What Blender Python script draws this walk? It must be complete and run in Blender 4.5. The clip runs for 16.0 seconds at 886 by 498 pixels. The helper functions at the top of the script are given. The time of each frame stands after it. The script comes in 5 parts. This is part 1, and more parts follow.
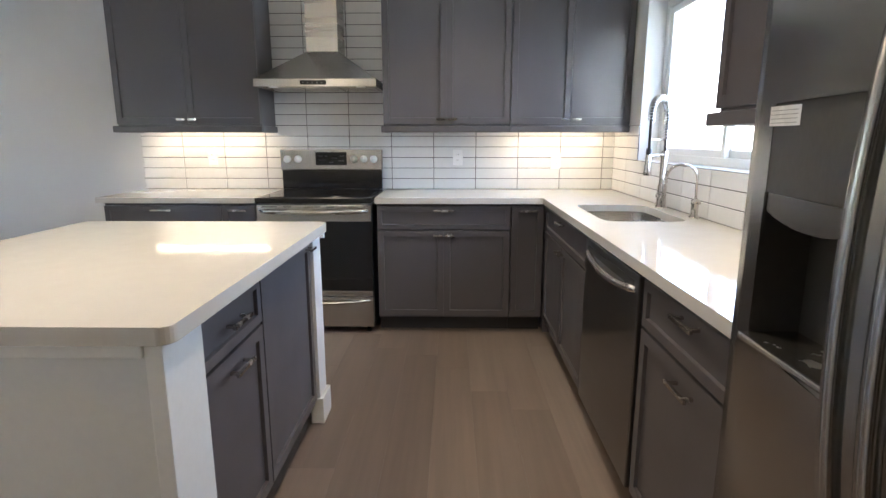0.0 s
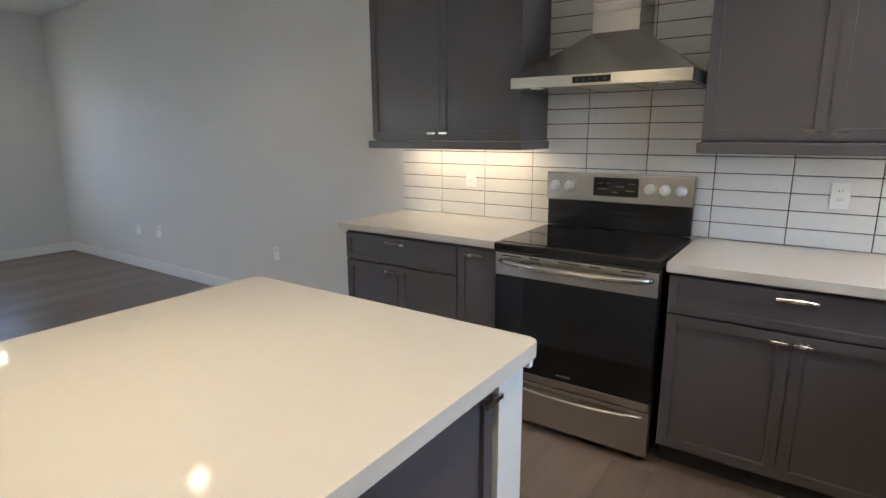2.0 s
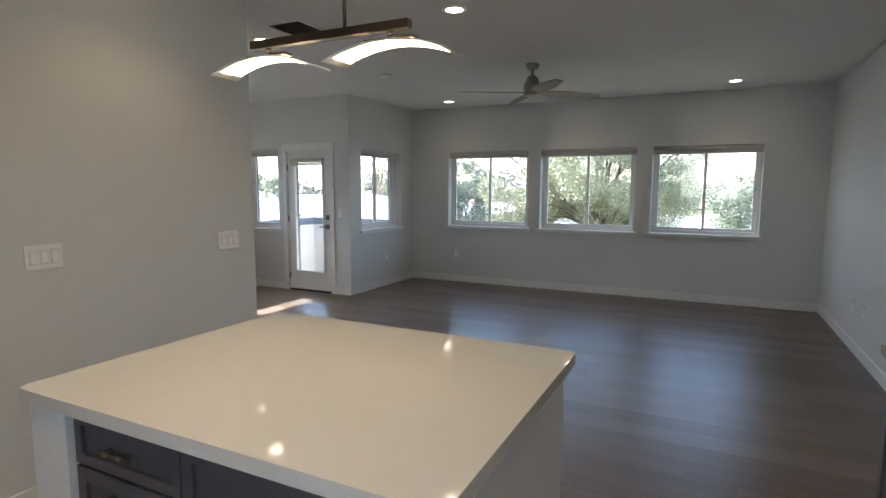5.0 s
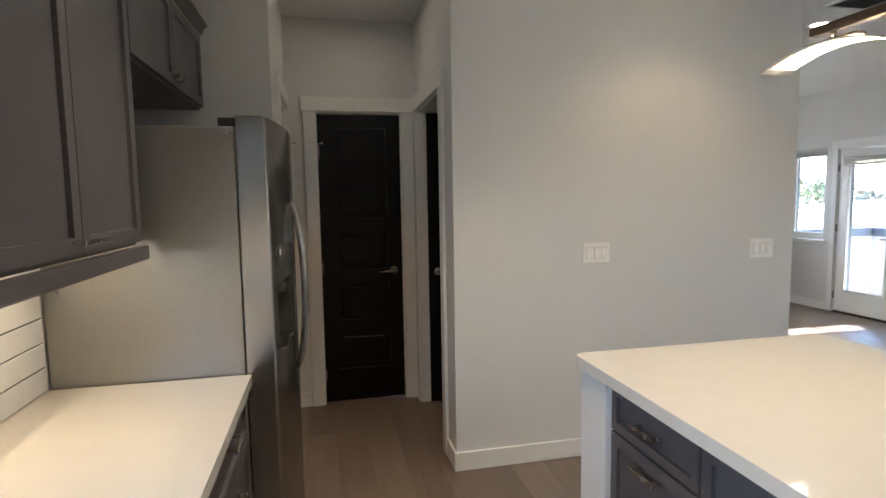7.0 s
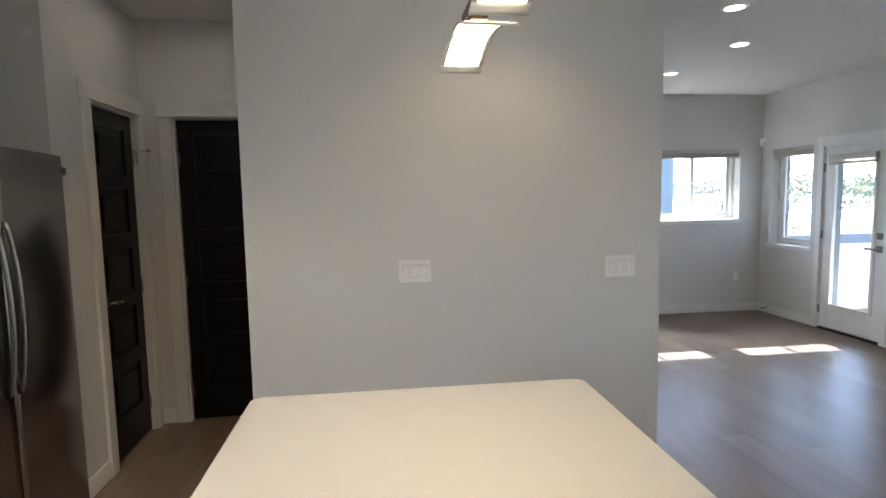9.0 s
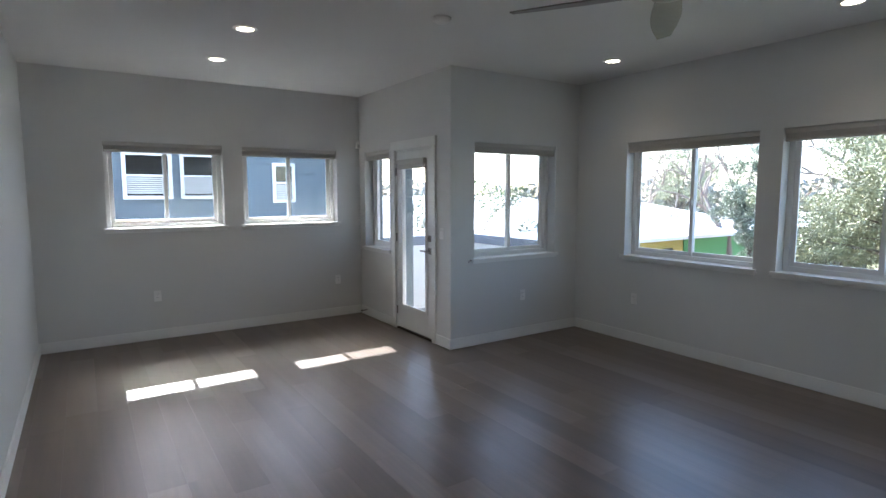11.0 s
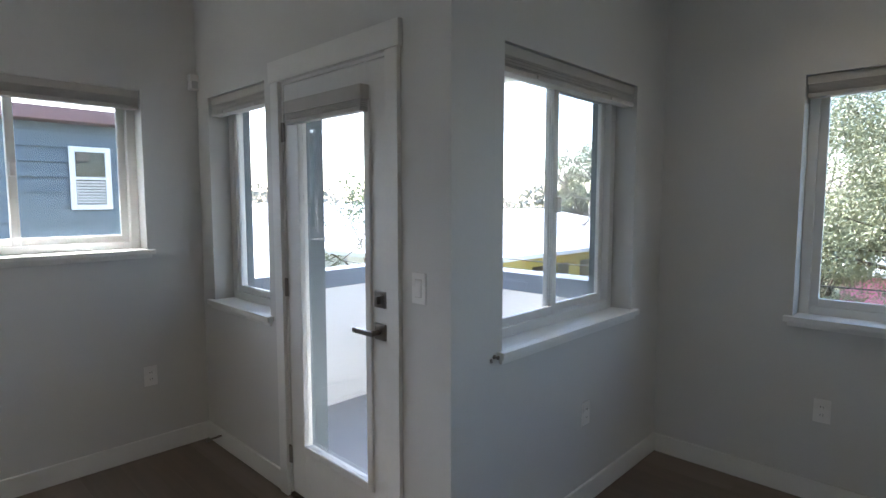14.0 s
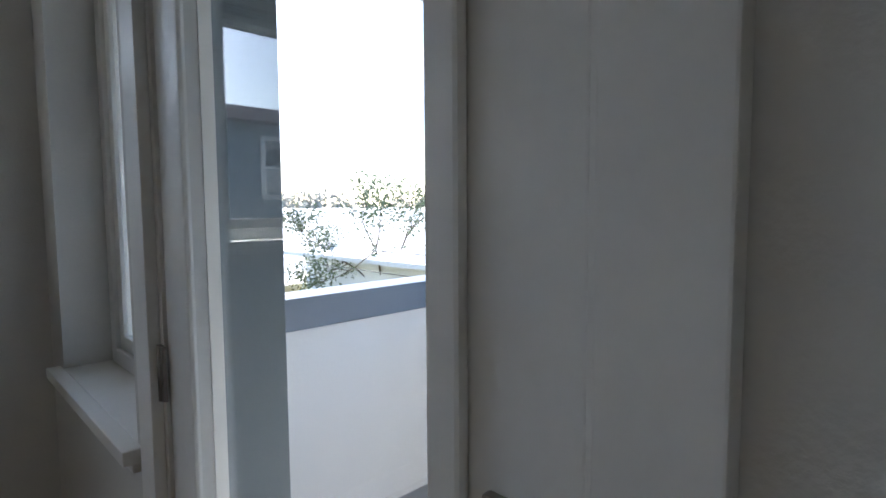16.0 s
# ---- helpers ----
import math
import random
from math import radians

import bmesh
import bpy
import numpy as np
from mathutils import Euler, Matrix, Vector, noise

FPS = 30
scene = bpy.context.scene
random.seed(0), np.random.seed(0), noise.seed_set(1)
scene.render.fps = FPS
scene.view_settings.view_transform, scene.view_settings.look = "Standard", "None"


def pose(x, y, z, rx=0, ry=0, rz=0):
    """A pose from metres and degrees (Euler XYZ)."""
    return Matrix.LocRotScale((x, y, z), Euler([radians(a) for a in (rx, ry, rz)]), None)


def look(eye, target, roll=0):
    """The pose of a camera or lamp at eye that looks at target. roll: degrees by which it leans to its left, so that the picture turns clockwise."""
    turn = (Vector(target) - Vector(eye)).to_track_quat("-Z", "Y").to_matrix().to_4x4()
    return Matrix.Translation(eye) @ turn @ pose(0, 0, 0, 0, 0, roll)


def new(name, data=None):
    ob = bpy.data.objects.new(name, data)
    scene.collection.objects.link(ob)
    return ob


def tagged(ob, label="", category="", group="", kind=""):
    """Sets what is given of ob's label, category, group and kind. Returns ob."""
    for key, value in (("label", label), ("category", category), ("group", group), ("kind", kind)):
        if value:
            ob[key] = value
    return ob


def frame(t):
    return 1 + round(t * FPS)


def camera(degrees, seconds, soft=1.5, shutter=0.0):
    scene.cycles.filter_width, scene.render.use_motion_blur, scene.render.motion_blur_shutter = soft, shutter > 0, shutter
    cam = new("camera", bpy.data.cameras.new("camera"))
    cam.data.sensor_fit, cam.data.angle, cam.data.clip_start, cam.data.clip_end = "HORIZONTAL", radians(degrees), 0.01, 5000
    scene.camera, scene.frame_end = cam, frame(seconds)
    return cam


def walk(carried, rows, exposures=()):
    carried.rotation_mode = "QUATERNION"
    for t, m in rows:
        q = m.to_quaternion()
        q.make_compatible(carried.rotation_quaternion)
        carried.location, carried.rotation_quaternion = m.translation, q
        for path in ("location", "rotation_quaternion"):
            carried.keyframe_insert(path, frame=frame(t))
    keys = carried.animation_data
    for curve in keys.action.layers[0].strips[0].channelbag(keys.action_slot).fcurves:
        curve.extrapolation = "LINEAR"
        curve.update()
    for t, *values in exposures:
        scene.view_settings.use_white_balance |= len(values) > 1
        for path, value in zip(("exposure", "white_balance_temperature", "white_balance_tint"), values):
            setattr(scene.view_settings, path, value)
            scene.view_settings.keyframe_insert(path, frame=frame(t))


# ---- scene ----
cam = camera(78.4, 16.0)
PATH = [
    (0, (0.024, -0.01, 1.295), (-0.008, 1.949, 0.896), -0.0),
    (0.5, (-0.029, 0.069, 1.336), (-0.331, 2.004, 0.931), 0.2),
    (1, (-0.06, 0.366, 1.396), (-0.729, 2.203, 0.975), -0.0),
    (1.5, (-0.024, 0.781, 1.386), (-0.953, 2.503, 0.972), -0.2),
    (2, (-0.018, 1.25, 1.43), (-1.128, 2.86, 1.008), -0.3),
    (2.5, (-0.068, 1.753, 1.429), (-1.36, 3.225, 1.023), -0.4),
    (3, (-0.079, 2.191, 1.426), (-1.592, 3.443, 1.047), -0.1),
    (3.5, (-0.133, 2.519, 1.445), (-1.882, 3.42, 1.086), -0.3),
    (4, (-0.084, 2.744, 1.505), (-2.021, 3.153, 1.221), 0.0),
    (4.5, (0.092, 2.867, 1.526), (-1.879, 2.621, 1.292), -0.1),
    (5, (0.298, 2.855, 1.518), (-1.487, 1.981, 1.293), 0.2),
    (7.5, (0.350, 2.866, 1.509), (0.083, 0.893, 1.323), -0.9),
    (8, (0.05, 2.781, 1.521), (-0.183, 0.804, 1.324), -0.7),
    (8.5, (-0.399, 2.731, 1.535), (-0.609, 0.752, 1.339), -0.9),
    (9, (-0.97, 2.802, 1.564), (-1.205, 0.825, 1.371), -1.1),
    (9.5, (-1.534, 2.885, 1.557), (-1.9, 0.929, 1.359), -0.9),
    (10, (-2.079, 3.019, 1.573), (-2.683, 1.123, 1.37), -0.6),
    (12.5, (-3.752, 1.469, 1.525), (-5.197, 0.100, 1.328), 0.3),
    (13, (-4.017, 0.834, 1.52), (-5.457, -0.540, 1.325), 0.2),
    (13.5, (-4.256, 0.246, 1.493), (-5.689, -1.138, 1.319), 0.2),
    (14, (-4.539, -0.346, 1.475), (-5.972, -1.73, 1.3), 0.0),
    (14.5, (-4.809, -0.802, 1.432), (-6.209, -2.221, 1.269), -0.3),
    (15, (-5.12, -1.245, 1.366), (-6.505, -2.678, 1.206), -0.2),
    (15.5, (-5.409, -1.56, 1.326), (-6.786, -3.002, 1.171), -0.5),
    (16, (-5.615, -1.79, 1.32), (-7.015, -3.211, 1.168), -0.4),
]
EXPOSE = [(0, 4.15, 5800, 10), (1.0, 3.97, 5850, 10), (2.0, 3.74, 6150, 10), (3.0, 4.08, 6200, 10), (4.0, 3.93, 6150, 10), (5.0, 3.15, 6250, 10), (7.5, 3.97, 6050, 10), (8.5, 3.92, 5950, 10), (9.5, 3.38, 5850, 10), (10.0, 3.17, 5850, 10), (12.5, 2.88, 6000, 10), (14.0, 2.80, 6050, 10), (15.0, 2.5, 6050, 10), (16.0, 2.12, 6050, 10)]
walk(cam, [(t, look(eye, target, roll)) for t, eye, target, roll in PATH], EXPOSE)

# ---------------------------------------------------------------- light
SUN_EL, SUN_AZ = 37.5, 180.0
world = bpy.data.worlds.new("sky")
scene.world = world
world.use_nodes = True
wn = world.node_tree
sky = wn.nodes.new("ShaderNodeTexSky")
sky.sky_type, sky.sun_disc = "NISHITA", False
sky.sun_elevation, sky.sun_rotation = radians(SUN_EL), radians(SUN_AZ)
bg = wn.nodes["Background"]
bg.inputs["Strength"].default_value = 0.15
wn.links.new(sky.outputs[0], bg.inputs[0])


def lamp(name, kind, m, watts, colour=(1, 1, 1), **more):
    data = bpy.data.lights.new(name, kind)
    data.energy, data.color = watts, colour
    ob = new(name, data)
    ob.matrix_world = m
    for key, value in more.items():
        if key == "size":
            data.size = value
        elif key == "size_y":
            data.shape, data.size_y = "RECTANGLE", value
        elif key == "radius":
            data.shadow_soft_size = value
        elif key == "cone":
            data.spot_size, data.spot_blend = radians(value), 0.6
        elif key == "angle":
            data.angle = radians(value)
    return ob


lamp("sun", "SUN", look((0, -20, 15.35), (0.75, 0, 0)), 3.5, (1.0, 0.95, 0.87), angle=0.5)
WARM = (1.0, 0.80, 0.57)
# daylight through the window over the sink
lamp("sink_window_sky", "AREA", pose(1.455, 2.79, 1.64, 0, 90, 0), 1.3, (0.80, 0.90, 1.0), size=0.93, size_y=1.56)


# ---------------------------------------------------------------- materials
def mat(name, col, rough=0.5, metal=0.0, var=0.08, scale=3.0, fine=60.0, bump=0.03, stretch=None, coat=0.0, piece=0.0, rvar=0.06, world_grain=False):
    """A surface with variation at two scales in colour, gloss and relief. stretch: grain along an axis."""
    m = bpy.data.materials.new(name)
    m.use_nodes = True
    nt = m.node_tree
    p = nt.nodes["Principled BSDF"]
    tc = nt.nodes.new("ShaderNodeTexCoord")
    mp = nt.nodes.new("ShaderNodeMapping")
    nt.links.new(tc.outputs["Object"], mp.inputs[0])
    if world_grain:
        # each piece takes its own stretch of the grain
        geo, who = nt.nodes.new("ShaderNodeNewGeometry"), nt.nodes.new("ShaderNodeObjectInfo")
        shift = nt.nodes.new("ShaderNodeVectorMath")
        shift.operation = "MULTIPLY_ADD"
        shift.inputs[1].default_value = (17.0, 29.0, 5.0)
        nt.links.new(who.outputs["Random"], shift.inputs[0])
        nt.links.new(geo.outputs["Position"], shift.inputs[2])
        nt.links.new(shift.outputs[0], mp.inputs[0])
    if stretch:
        mp.inputs["Scale"].default_value = stretch
    big, small = nt.nodes.new("ShaderNodeTexNoise"), nt.nodes.new("ShaderNodeTexNoise")
    for n, s, d in ((big, scale, 4), (small, fine, 3)):
        n.inputs["Scale"].default_value, n.inputs["Detail"].default_value = s, d
        nt.links.new(mp.outputs[0], n.inputs["Vector"])
    total = nt.nodes.new("ShaderNodeMath")
    total.operation = "ADD"
    nt.links.new(big.outputs["Fac"], total.inputs[0])
    nt.links.new(small.outputs["Fac"], total.inputs[1])
    value = total.outputs[0]
    if piece:
        info = nt.nodes.new("ShaderNodeObjectInfo")
        mul = nt.nodes.new("ShaderNodeMath")
        mul.operation = "MULTIPLY_ADD"
        mul.inputs[1].default_value = piece
        nt.links.new(info.outputs["Random"], mul.inputs[0])
        nt.links.new(value, mul.inputs[2])
        value = mul.outputs[0]
    rng = nt.nodes.new("ShaderNodeMapRange")
    rng.inputs["From Min"].default_value, rng.inputs["From Max"].default_value = 0.6, 1.4 + piece
    rng.inputs["To Min"].default_value, rng.inputs["To Max"].default_value = 1 - var, 1 + var
    nt.links.new(value, rng.inputs[0])
    mix = nt.nodes.new("ShaderNodeVectorMath")
    mix.operation = "SCALE"
    mix.inputs[0].default_value = col
    nt.links.new(rng.outputs[0], mix.inputs["Scale"])
    nt.links.new(mix.outputs[0], p.inputs["Base Color"])
    rr = nt.nodes.new("ShaderNodeMapRange")
    rr.inputs["From Min"].default_value, rr.inputs["From Max"].default_value = 0.3, 0.7
    rr.inputs["To Min"].default_value, rr.inputs["To Max"].default_value = max(rough - rvar, 0.02), min(rough + rvar, 1)
    nt.links.new(big.outputs["Fac"], rr.inputs[0])
    nt.links.new(rr.outputs[0], p.inputs["Roughness"])
    p.inputs["Metallic"].default_value = metal
    p.inputs["Coat Weight"].default_value = coat
    if bump:
        b = nt.nodes.new("ShaderNodeBump")
        b.inputs["Strength"].default_value, b.inputs["Distance"].default_value = bump, 0.01
        nt.links.new(small.outputs["Fac"], b.inputs["Height"])
        nt.links.new(b.outputs[0], p.inputs["Normal"])
    return m


def glow(name, col, strength):
    m = bpy.data.materials.new(name)
    m.use_nodes = True
    p = m.node_tree.nodes["Principled BSDF"]
    p.inputs["Base Color"].default_value = (0.8, 0.8, 0.8, 1)
    p.inputs["Emission Color"].default_value = (*col, 1)
    p.inputs["Emission Strength"].default_value = strength
    return m


def clear(name, col=(1, 1, 1), rough=0.0, ior=1.45):
    m = bpy.data.materials.new(name)
    m.use_nodes = True
    p = m.node_tree.nodes["Principled BSDF"]
    p.inputs["Base Color"].default_value = (*col, 1)
    p.inputs["Transmission Weight"].default_value = 1
    p.inputs["Roughness"].default_value = rough
    p.inputs["IOR"].default_value = ior
    return m


PAINT = mat("wall_paint", (0.66, 0.66, 0.645), 0.62, var=0.03, scale=1.2, fine=160, bump=0.10)
CEIL = mat("ceiling_paint", (0.76, 0.76, 0.75), 0.8, var=0.03, scale=1.5, fine=120, bump=0.12)
TRIM = mat("trim_paint", (0.78, 0.78, 0.76), 0.38, var=0.03, scale=4, bump=0.02)
VINYL = mat("window_vinyl", (0.78, 0.79, 0.78), 0.35, var=0.02, scale=6, bump=0.01)
BLIND = mat("blind_slat", (0.52, 0.50, 0.47), 0.5, var=0.05, scale=5, bump=0.02)
GREY = mat("cabinet_paint", (0.088, 0.081, 0.086), 0.34, var=0.06, scale=3, fine=90, bump=0.015)
CARC = mat("cabinet_side", (0.094, 0.087, 0.092), 0.40, var=0.06, scale=3, fine=90, bump=0.015)
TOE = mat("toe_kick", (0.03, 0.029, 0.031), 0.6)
QUARTZ = mat("quartz", (0.58, 0.555, 0.51), 0.075, var=0.025, scale=14, fine=240, bump=0.0, rvar=0.03)
TILE = mat("glazed_tile", (0.76, 0.76, 0.75), 0.10, var=0.04, scale=5, fine=26, bump=0.03, piece=0.25, rvar=0.03, world_grain=True)
GROUT = mat("dark_grout", (0.016, 0.015, 0.014), 0.9, var=0.2, scale=20, bump=0.15)
STEEL = mat("brushed_steel", (0.56, 0.54, 0.51), 0.27, 1.0, var=0.012, scale=2, fine=30, bump=0.0, stretch=(0.6, 0.6, 12), rvar=0.012)
STEELH = mat("brushed_steel_flat", (0.50, 0.48, 0.45), 0.26, 1.0, var=0.012, scale=2, fine=30, bump=0.0, stretch=(0.6, 0.6, 12), rvar=0.012)
DSTEEL = mat("dark_steel", (0.23, 0.23, 0.235), 0.30, 1.0, var=0.012, scale=2, fine=40, bump=0.0, stretch=(0.6, 0.6, 12), rvar=0.012)
FRIDGE = mat("fridge_steel", (0.37, 0.36, 0.345), 0.25, 1.0, var=0.012, scale=2, fine=30, bump=0.0, stretch=(0.6, 0.6, 12), rvar=0.012)
FSIDE = mat("fridge_side", (0.32, 0.31, 0.29), 0.33, 0.8, var=0.05, scale=3, fine=80, bump=0.02)
NICKEL = mat("brushed_nickel", (0.62, 0.59, 0.55), 0.24, 1.0, var=0.05, scale=20, bump=0.01)
KNOB = mat("satin_knob", (0.78, 0.77, 0.75), 0.34, 0.7, var=0.03, scale=20, bump=0.0)
CHROME = mat("satin_chrome", (0.66, 0.65, 0.63), 0.16, 1.0, var=0.04, scale=20, bump=0.0)
BGLASS = mat("black_glass", (0.006, 0.006, 0.007), 0.05, var=0.1, bump=0.0, rvar=0.02)
BENAM = mat("black_enamel", (0.012, 0.012, 0.013), 0.16, var=0.1, bump=0.0)
BLACK = mat("black_plastic", (0.015, 0.015, 0.016), 0.4)
BDOOR = mat("black_door_paint", (0.005, 0.0048, 0.005), 0.36, var=0.15, scale=3, bump=0.02)
BDOOR.node_tree.nodes["Principled BSDF"].inputs["Specular IOR Level"].default_value = 0.25
PLATE = mat("white_plastic", (0.86, 0.855, 0.84), 0.28, var=0.02, bump=0.0)
SCREEN = mat("insect_screen_mesh", (0.20, 0.25, 0.27), 0.7, var=0.05, scale=4, fine=300, bump=0.0)
SCREEN.node_tree.nodes["Principled BSDF"].inputs["Alpha"].default_value = 0.15
WELL = mat("plate_shadow_gap", (0.62, 0.61, 0.59), 0.6)
HINGE = mat("dark_nickel", (0.30, 0.28, 0.26), 0.32, 1.0, var=0.06, scale=25, bump=0.01)
FANM = mat("fan_metal", (0.34, 0.31, 0.28), 0.32, 1.0, var=0.05, scale=20, bump=0.01)
BLADE = mat("fan_blade", (0.20, 0.18, 0.165), 0.42, var=0.12, scale=5, fine=40, stretch=(1, 8, 1))
BRONZE = mat("bronze_bar", (0.060, 0.045, 0.035), 0.34, 0.8, var=0.1, scale=15, bump=0.01)
BULB = glow("lamp_glow", (1.0, 0.86, 0.66), 2.5)
LED = glow("led_strip", (1.0, 0.78, 0.50), 1.0)
PANE = clear("window_glass")
SHADE = glow("frosted_shade_glass", (1.0, 0.78, 0.48), 2.0)
EDGE = mat("frosted_glass_edge", (0.80, 0.79, 0.72), 0.25, var=0.03, bump=0.0)
def oak_floor():
    """Matt brown-grey planks: each its own tone, with a faint grain along y."""
    m = bpy.data.materials.new("floor_plank")
    m.use_nodes = True
    nt = m.node_tree
    p = nt.nodes["Principled BSDF"]
    who, geo = nt.nodes.new("ShaderNodeObjectInfo"), nt.nodes.new("ShaderNodeNewGeometry")
    tone = nt.nodes.new("ShaderNodeValToRGB")
    tone.color_ramp.elements[0].color = (0.140, 0.106, 0.085, 1)
    tone.color_ramp.elements[1].color = (0.205, 0.164, 0.135, 1)
    mid = tone.color_ramp.elements.new(0.5)
    mid.color = (0.172, 0.133, 0.107, 1)
    nt.links.new(who.outputs["Random"], tone.inputs[0])
    shift = nt.nodes.new("ShaderNodeVectorMath")
    shift.operation = "MULTIPLY_ADD"
    shift.inputs[1].default_value = (3.0, 7.0, 1.0)
    nt.links.new(who.outputs["Random"], shift.inputs[0])
    nt.links.new(geo.outputs["Position"], shift.inputs[2])
    grain = []
    for sx, sy, d in ((38.0, 1.6, 2.0), (9.0, 0.7, 1.0)):
        mp, n = nt.nodes.new("ShaderNodeMapping"), nt.nodes.new("ShaderNodeTexNoise")
        mp.inputs["Scale"].default_value = (sx, sy, 1.0)
        n.inputs["Scale"].default_value, n.inputs["Detail"].default_value = 1.0, d
        nt.links.new(shift.outputs[0], mp.inputs[0])
        nt.links.new(mp.outputs[0], n.inputs["Vector"])
        grain.append(n)
    total = nt.nodes.new("ShaderNodeMath")
    total.operation = "ADD"
    nt.links.new(grain[0].outputs["Fac"], total.inputs[0])
    nt.links.new(grain[1].outputs["Fac"], total.inputs[1])
    rng = nt.nodes.new("ShaderNodeMapRange")
    rng.inputs["From Min"].default_value, rng.inputs["From Max"].default_value = 0.6, 1.4
    rng.inputs["To Min"].default_value, rng.inputs["To Max"].default_value = 0.84, 1.16
    nt.links.new(total.outputs[0], rng.inputs[0])
    mix = nt.nodes.new("ShaderNodeVectorMath")
    mix.operation = "SCALE"
    nt.links.new(tone.outputs[0], mix.inputs[0])
    nt.links.new(rng.outputs[0], mix.inputs["Scale"])
    nt.links.new(mix.outputs[0], p.inputs["Base Color"])
    gloss = nt.nodes.new("ShaderNodeMapRange")
    gloss.inputs["To Min"].default_value, gloss.inputs["To Max"].default_value = 0.31, 0.43
    nt.links.new(grain[0].outputs["Fac"], gloss.inputs[0])
    nt.links.new(gloss.outputs[0], p.inputs["Roughness"])
    wave = nt.nodes.new("ShaderNodeTexNoise")
    wave.inputs["Scale"].default_value, wave.inputs["Detail"].default_value = 7.0, 2.0
    nt.links.new(shift.outputs[0], wave.inputs["Vector"])
    relief = nt.nodes.new("ShaderNodeBump")
    relief.inputs["Strength"].default_value, relief.inputs["Distance"].default_value = 0.10, 0.01
    nt.links.new(wave.outputs["Fac"], relief.inputs["Height"])
    nt.links.new(relief.outputs[0], p.inputs["Normal"])
    return m


OAK = oak_floor()
SUBF = mat("floor_gap", (0.10, 0.085, 0.075), 0.9)
SIDING = mat("blue_grey_siding", (0.120, 0.150, 0.172), 0.6, var=0.08, scale=2, bump=0.05)
DECKING = mat("balcony_floor", (0.33, 0.34, 0.36), 0.7, var=0.08, scale=3, bump=0.08)
RAILP = mat("rail_paint", (0.17, 0.20, 0.25), 0.5, var=0.06)
STUCCO = mat("white_panel", (0.80, 0.80, 0.80), 0.75, var=0.03, scale=3, bump=0.08)
ROOFW = mat("white_roof", (0.74, 0.74, 0.73), 0.7, var=0.1, scale=0.5, fine=8, bump=0.1)
GROUND = mat("dry_grass", (0.20, 0.19, 0.10), 0.95, var=0.4, scale=0.25, fine=6, bump=0.3)
ASPH = mat("asphalt", (0.06, 0.06, 0.06), 0.9, var=0.2, scale=0.6, fine=30, bump=0.2)
BARK = mat("bark", (0.10, 0.08, 0.06), 0.9, var=0.35, scale=4, fine=30, bump=0.4, stretch=(1, 1, 0.25))
TWIG = mat("bare_twig", (0.22, 0.18, 0.15), 0.9, var=0.2)
PINK = mat("pink_wall", (0.60, 0.22, 0.36), 0.8, var=0.08, scale=1)
YELLOW = mat("yellow_wall", (0.44, 0.37, 0.10), 0.8, var=0.08, scale=1)
GREEN = mat("green_wall", (0.11, 0.30, 0.10), 0.8, var=0.08, scale=1)
BLUEW = mat("far_blue_wall", (0.075, 0.085, 0.10), 0.8, var=0.1, scale=1)
DARK = mat("dark_opening", (0.02, 0.02, 0.02), 0.5)
REDP = mat("red_post", (0.5, 0.05, 0.05), 0.6)
WIRE = mat("cable_black", (0.03, 0.03, 0.03), 0.6)


def leaf_mat(name, col):
    m = mat(name, col, 0.42, var=0.35, scale=0.8, fine=9, bump=0.0)
    nt = m.node_tree
    p = nt.nodes["Principled BSDF"]
    p.inputs["Subsurface Weight"].default_value = 0.0
    p.inputs["Transmission Weight"].default_value = 0.0
    return m


LEAF = leaf_mat("oak_leaf", (0.25, 0.26, 0.16))
LEAF2 = leaf_mat("dark_leaf", (0.15, 0.18, 0.125))
LEAF3 = leaf_mat("pine_needle", (0.10, 0.13, 0.05))
FARL = leaf_mat("far_leaf", (0.20, 0.195, 0.16))


# ---------------------------------------------------------------- mesh helpers
def box(bm, x0, x1, y0, y1, z0, z1, bevel=0.0, seg=2):
    if bevel:
        made = bmesh.ops.create_cube(bm, size=1)["verts"]
        for v in made:
            v.co = Vector((x0 + (v.co.x + 0.5) * (x1 - x0), y0 + (v.co.y + 0.5) * (y1 - y0), z0 + (v.co.z + 0.5) * (z1 - z0)))
        edges = list({e for v in made for e in v.link_edges})
        bmesh.ops.bevel(bm, geom=edges, offset=bevel, segments=seg, affect="EDGES", profile=0.6)
        return
    v = [bm.verts.new((x, y, z)) for z in (z0, z1) for y in (y0, y1) for x in (x0, x1)]
    for f in ((0, 2, 3, 1), (4, 5, 7, 6), (0, 1, 5, 4), (2, 6, 7, 3), (0, 4, 6, 2), (1, 3, 7, 5)):
        bm.faces.new([v[i] for i in f])


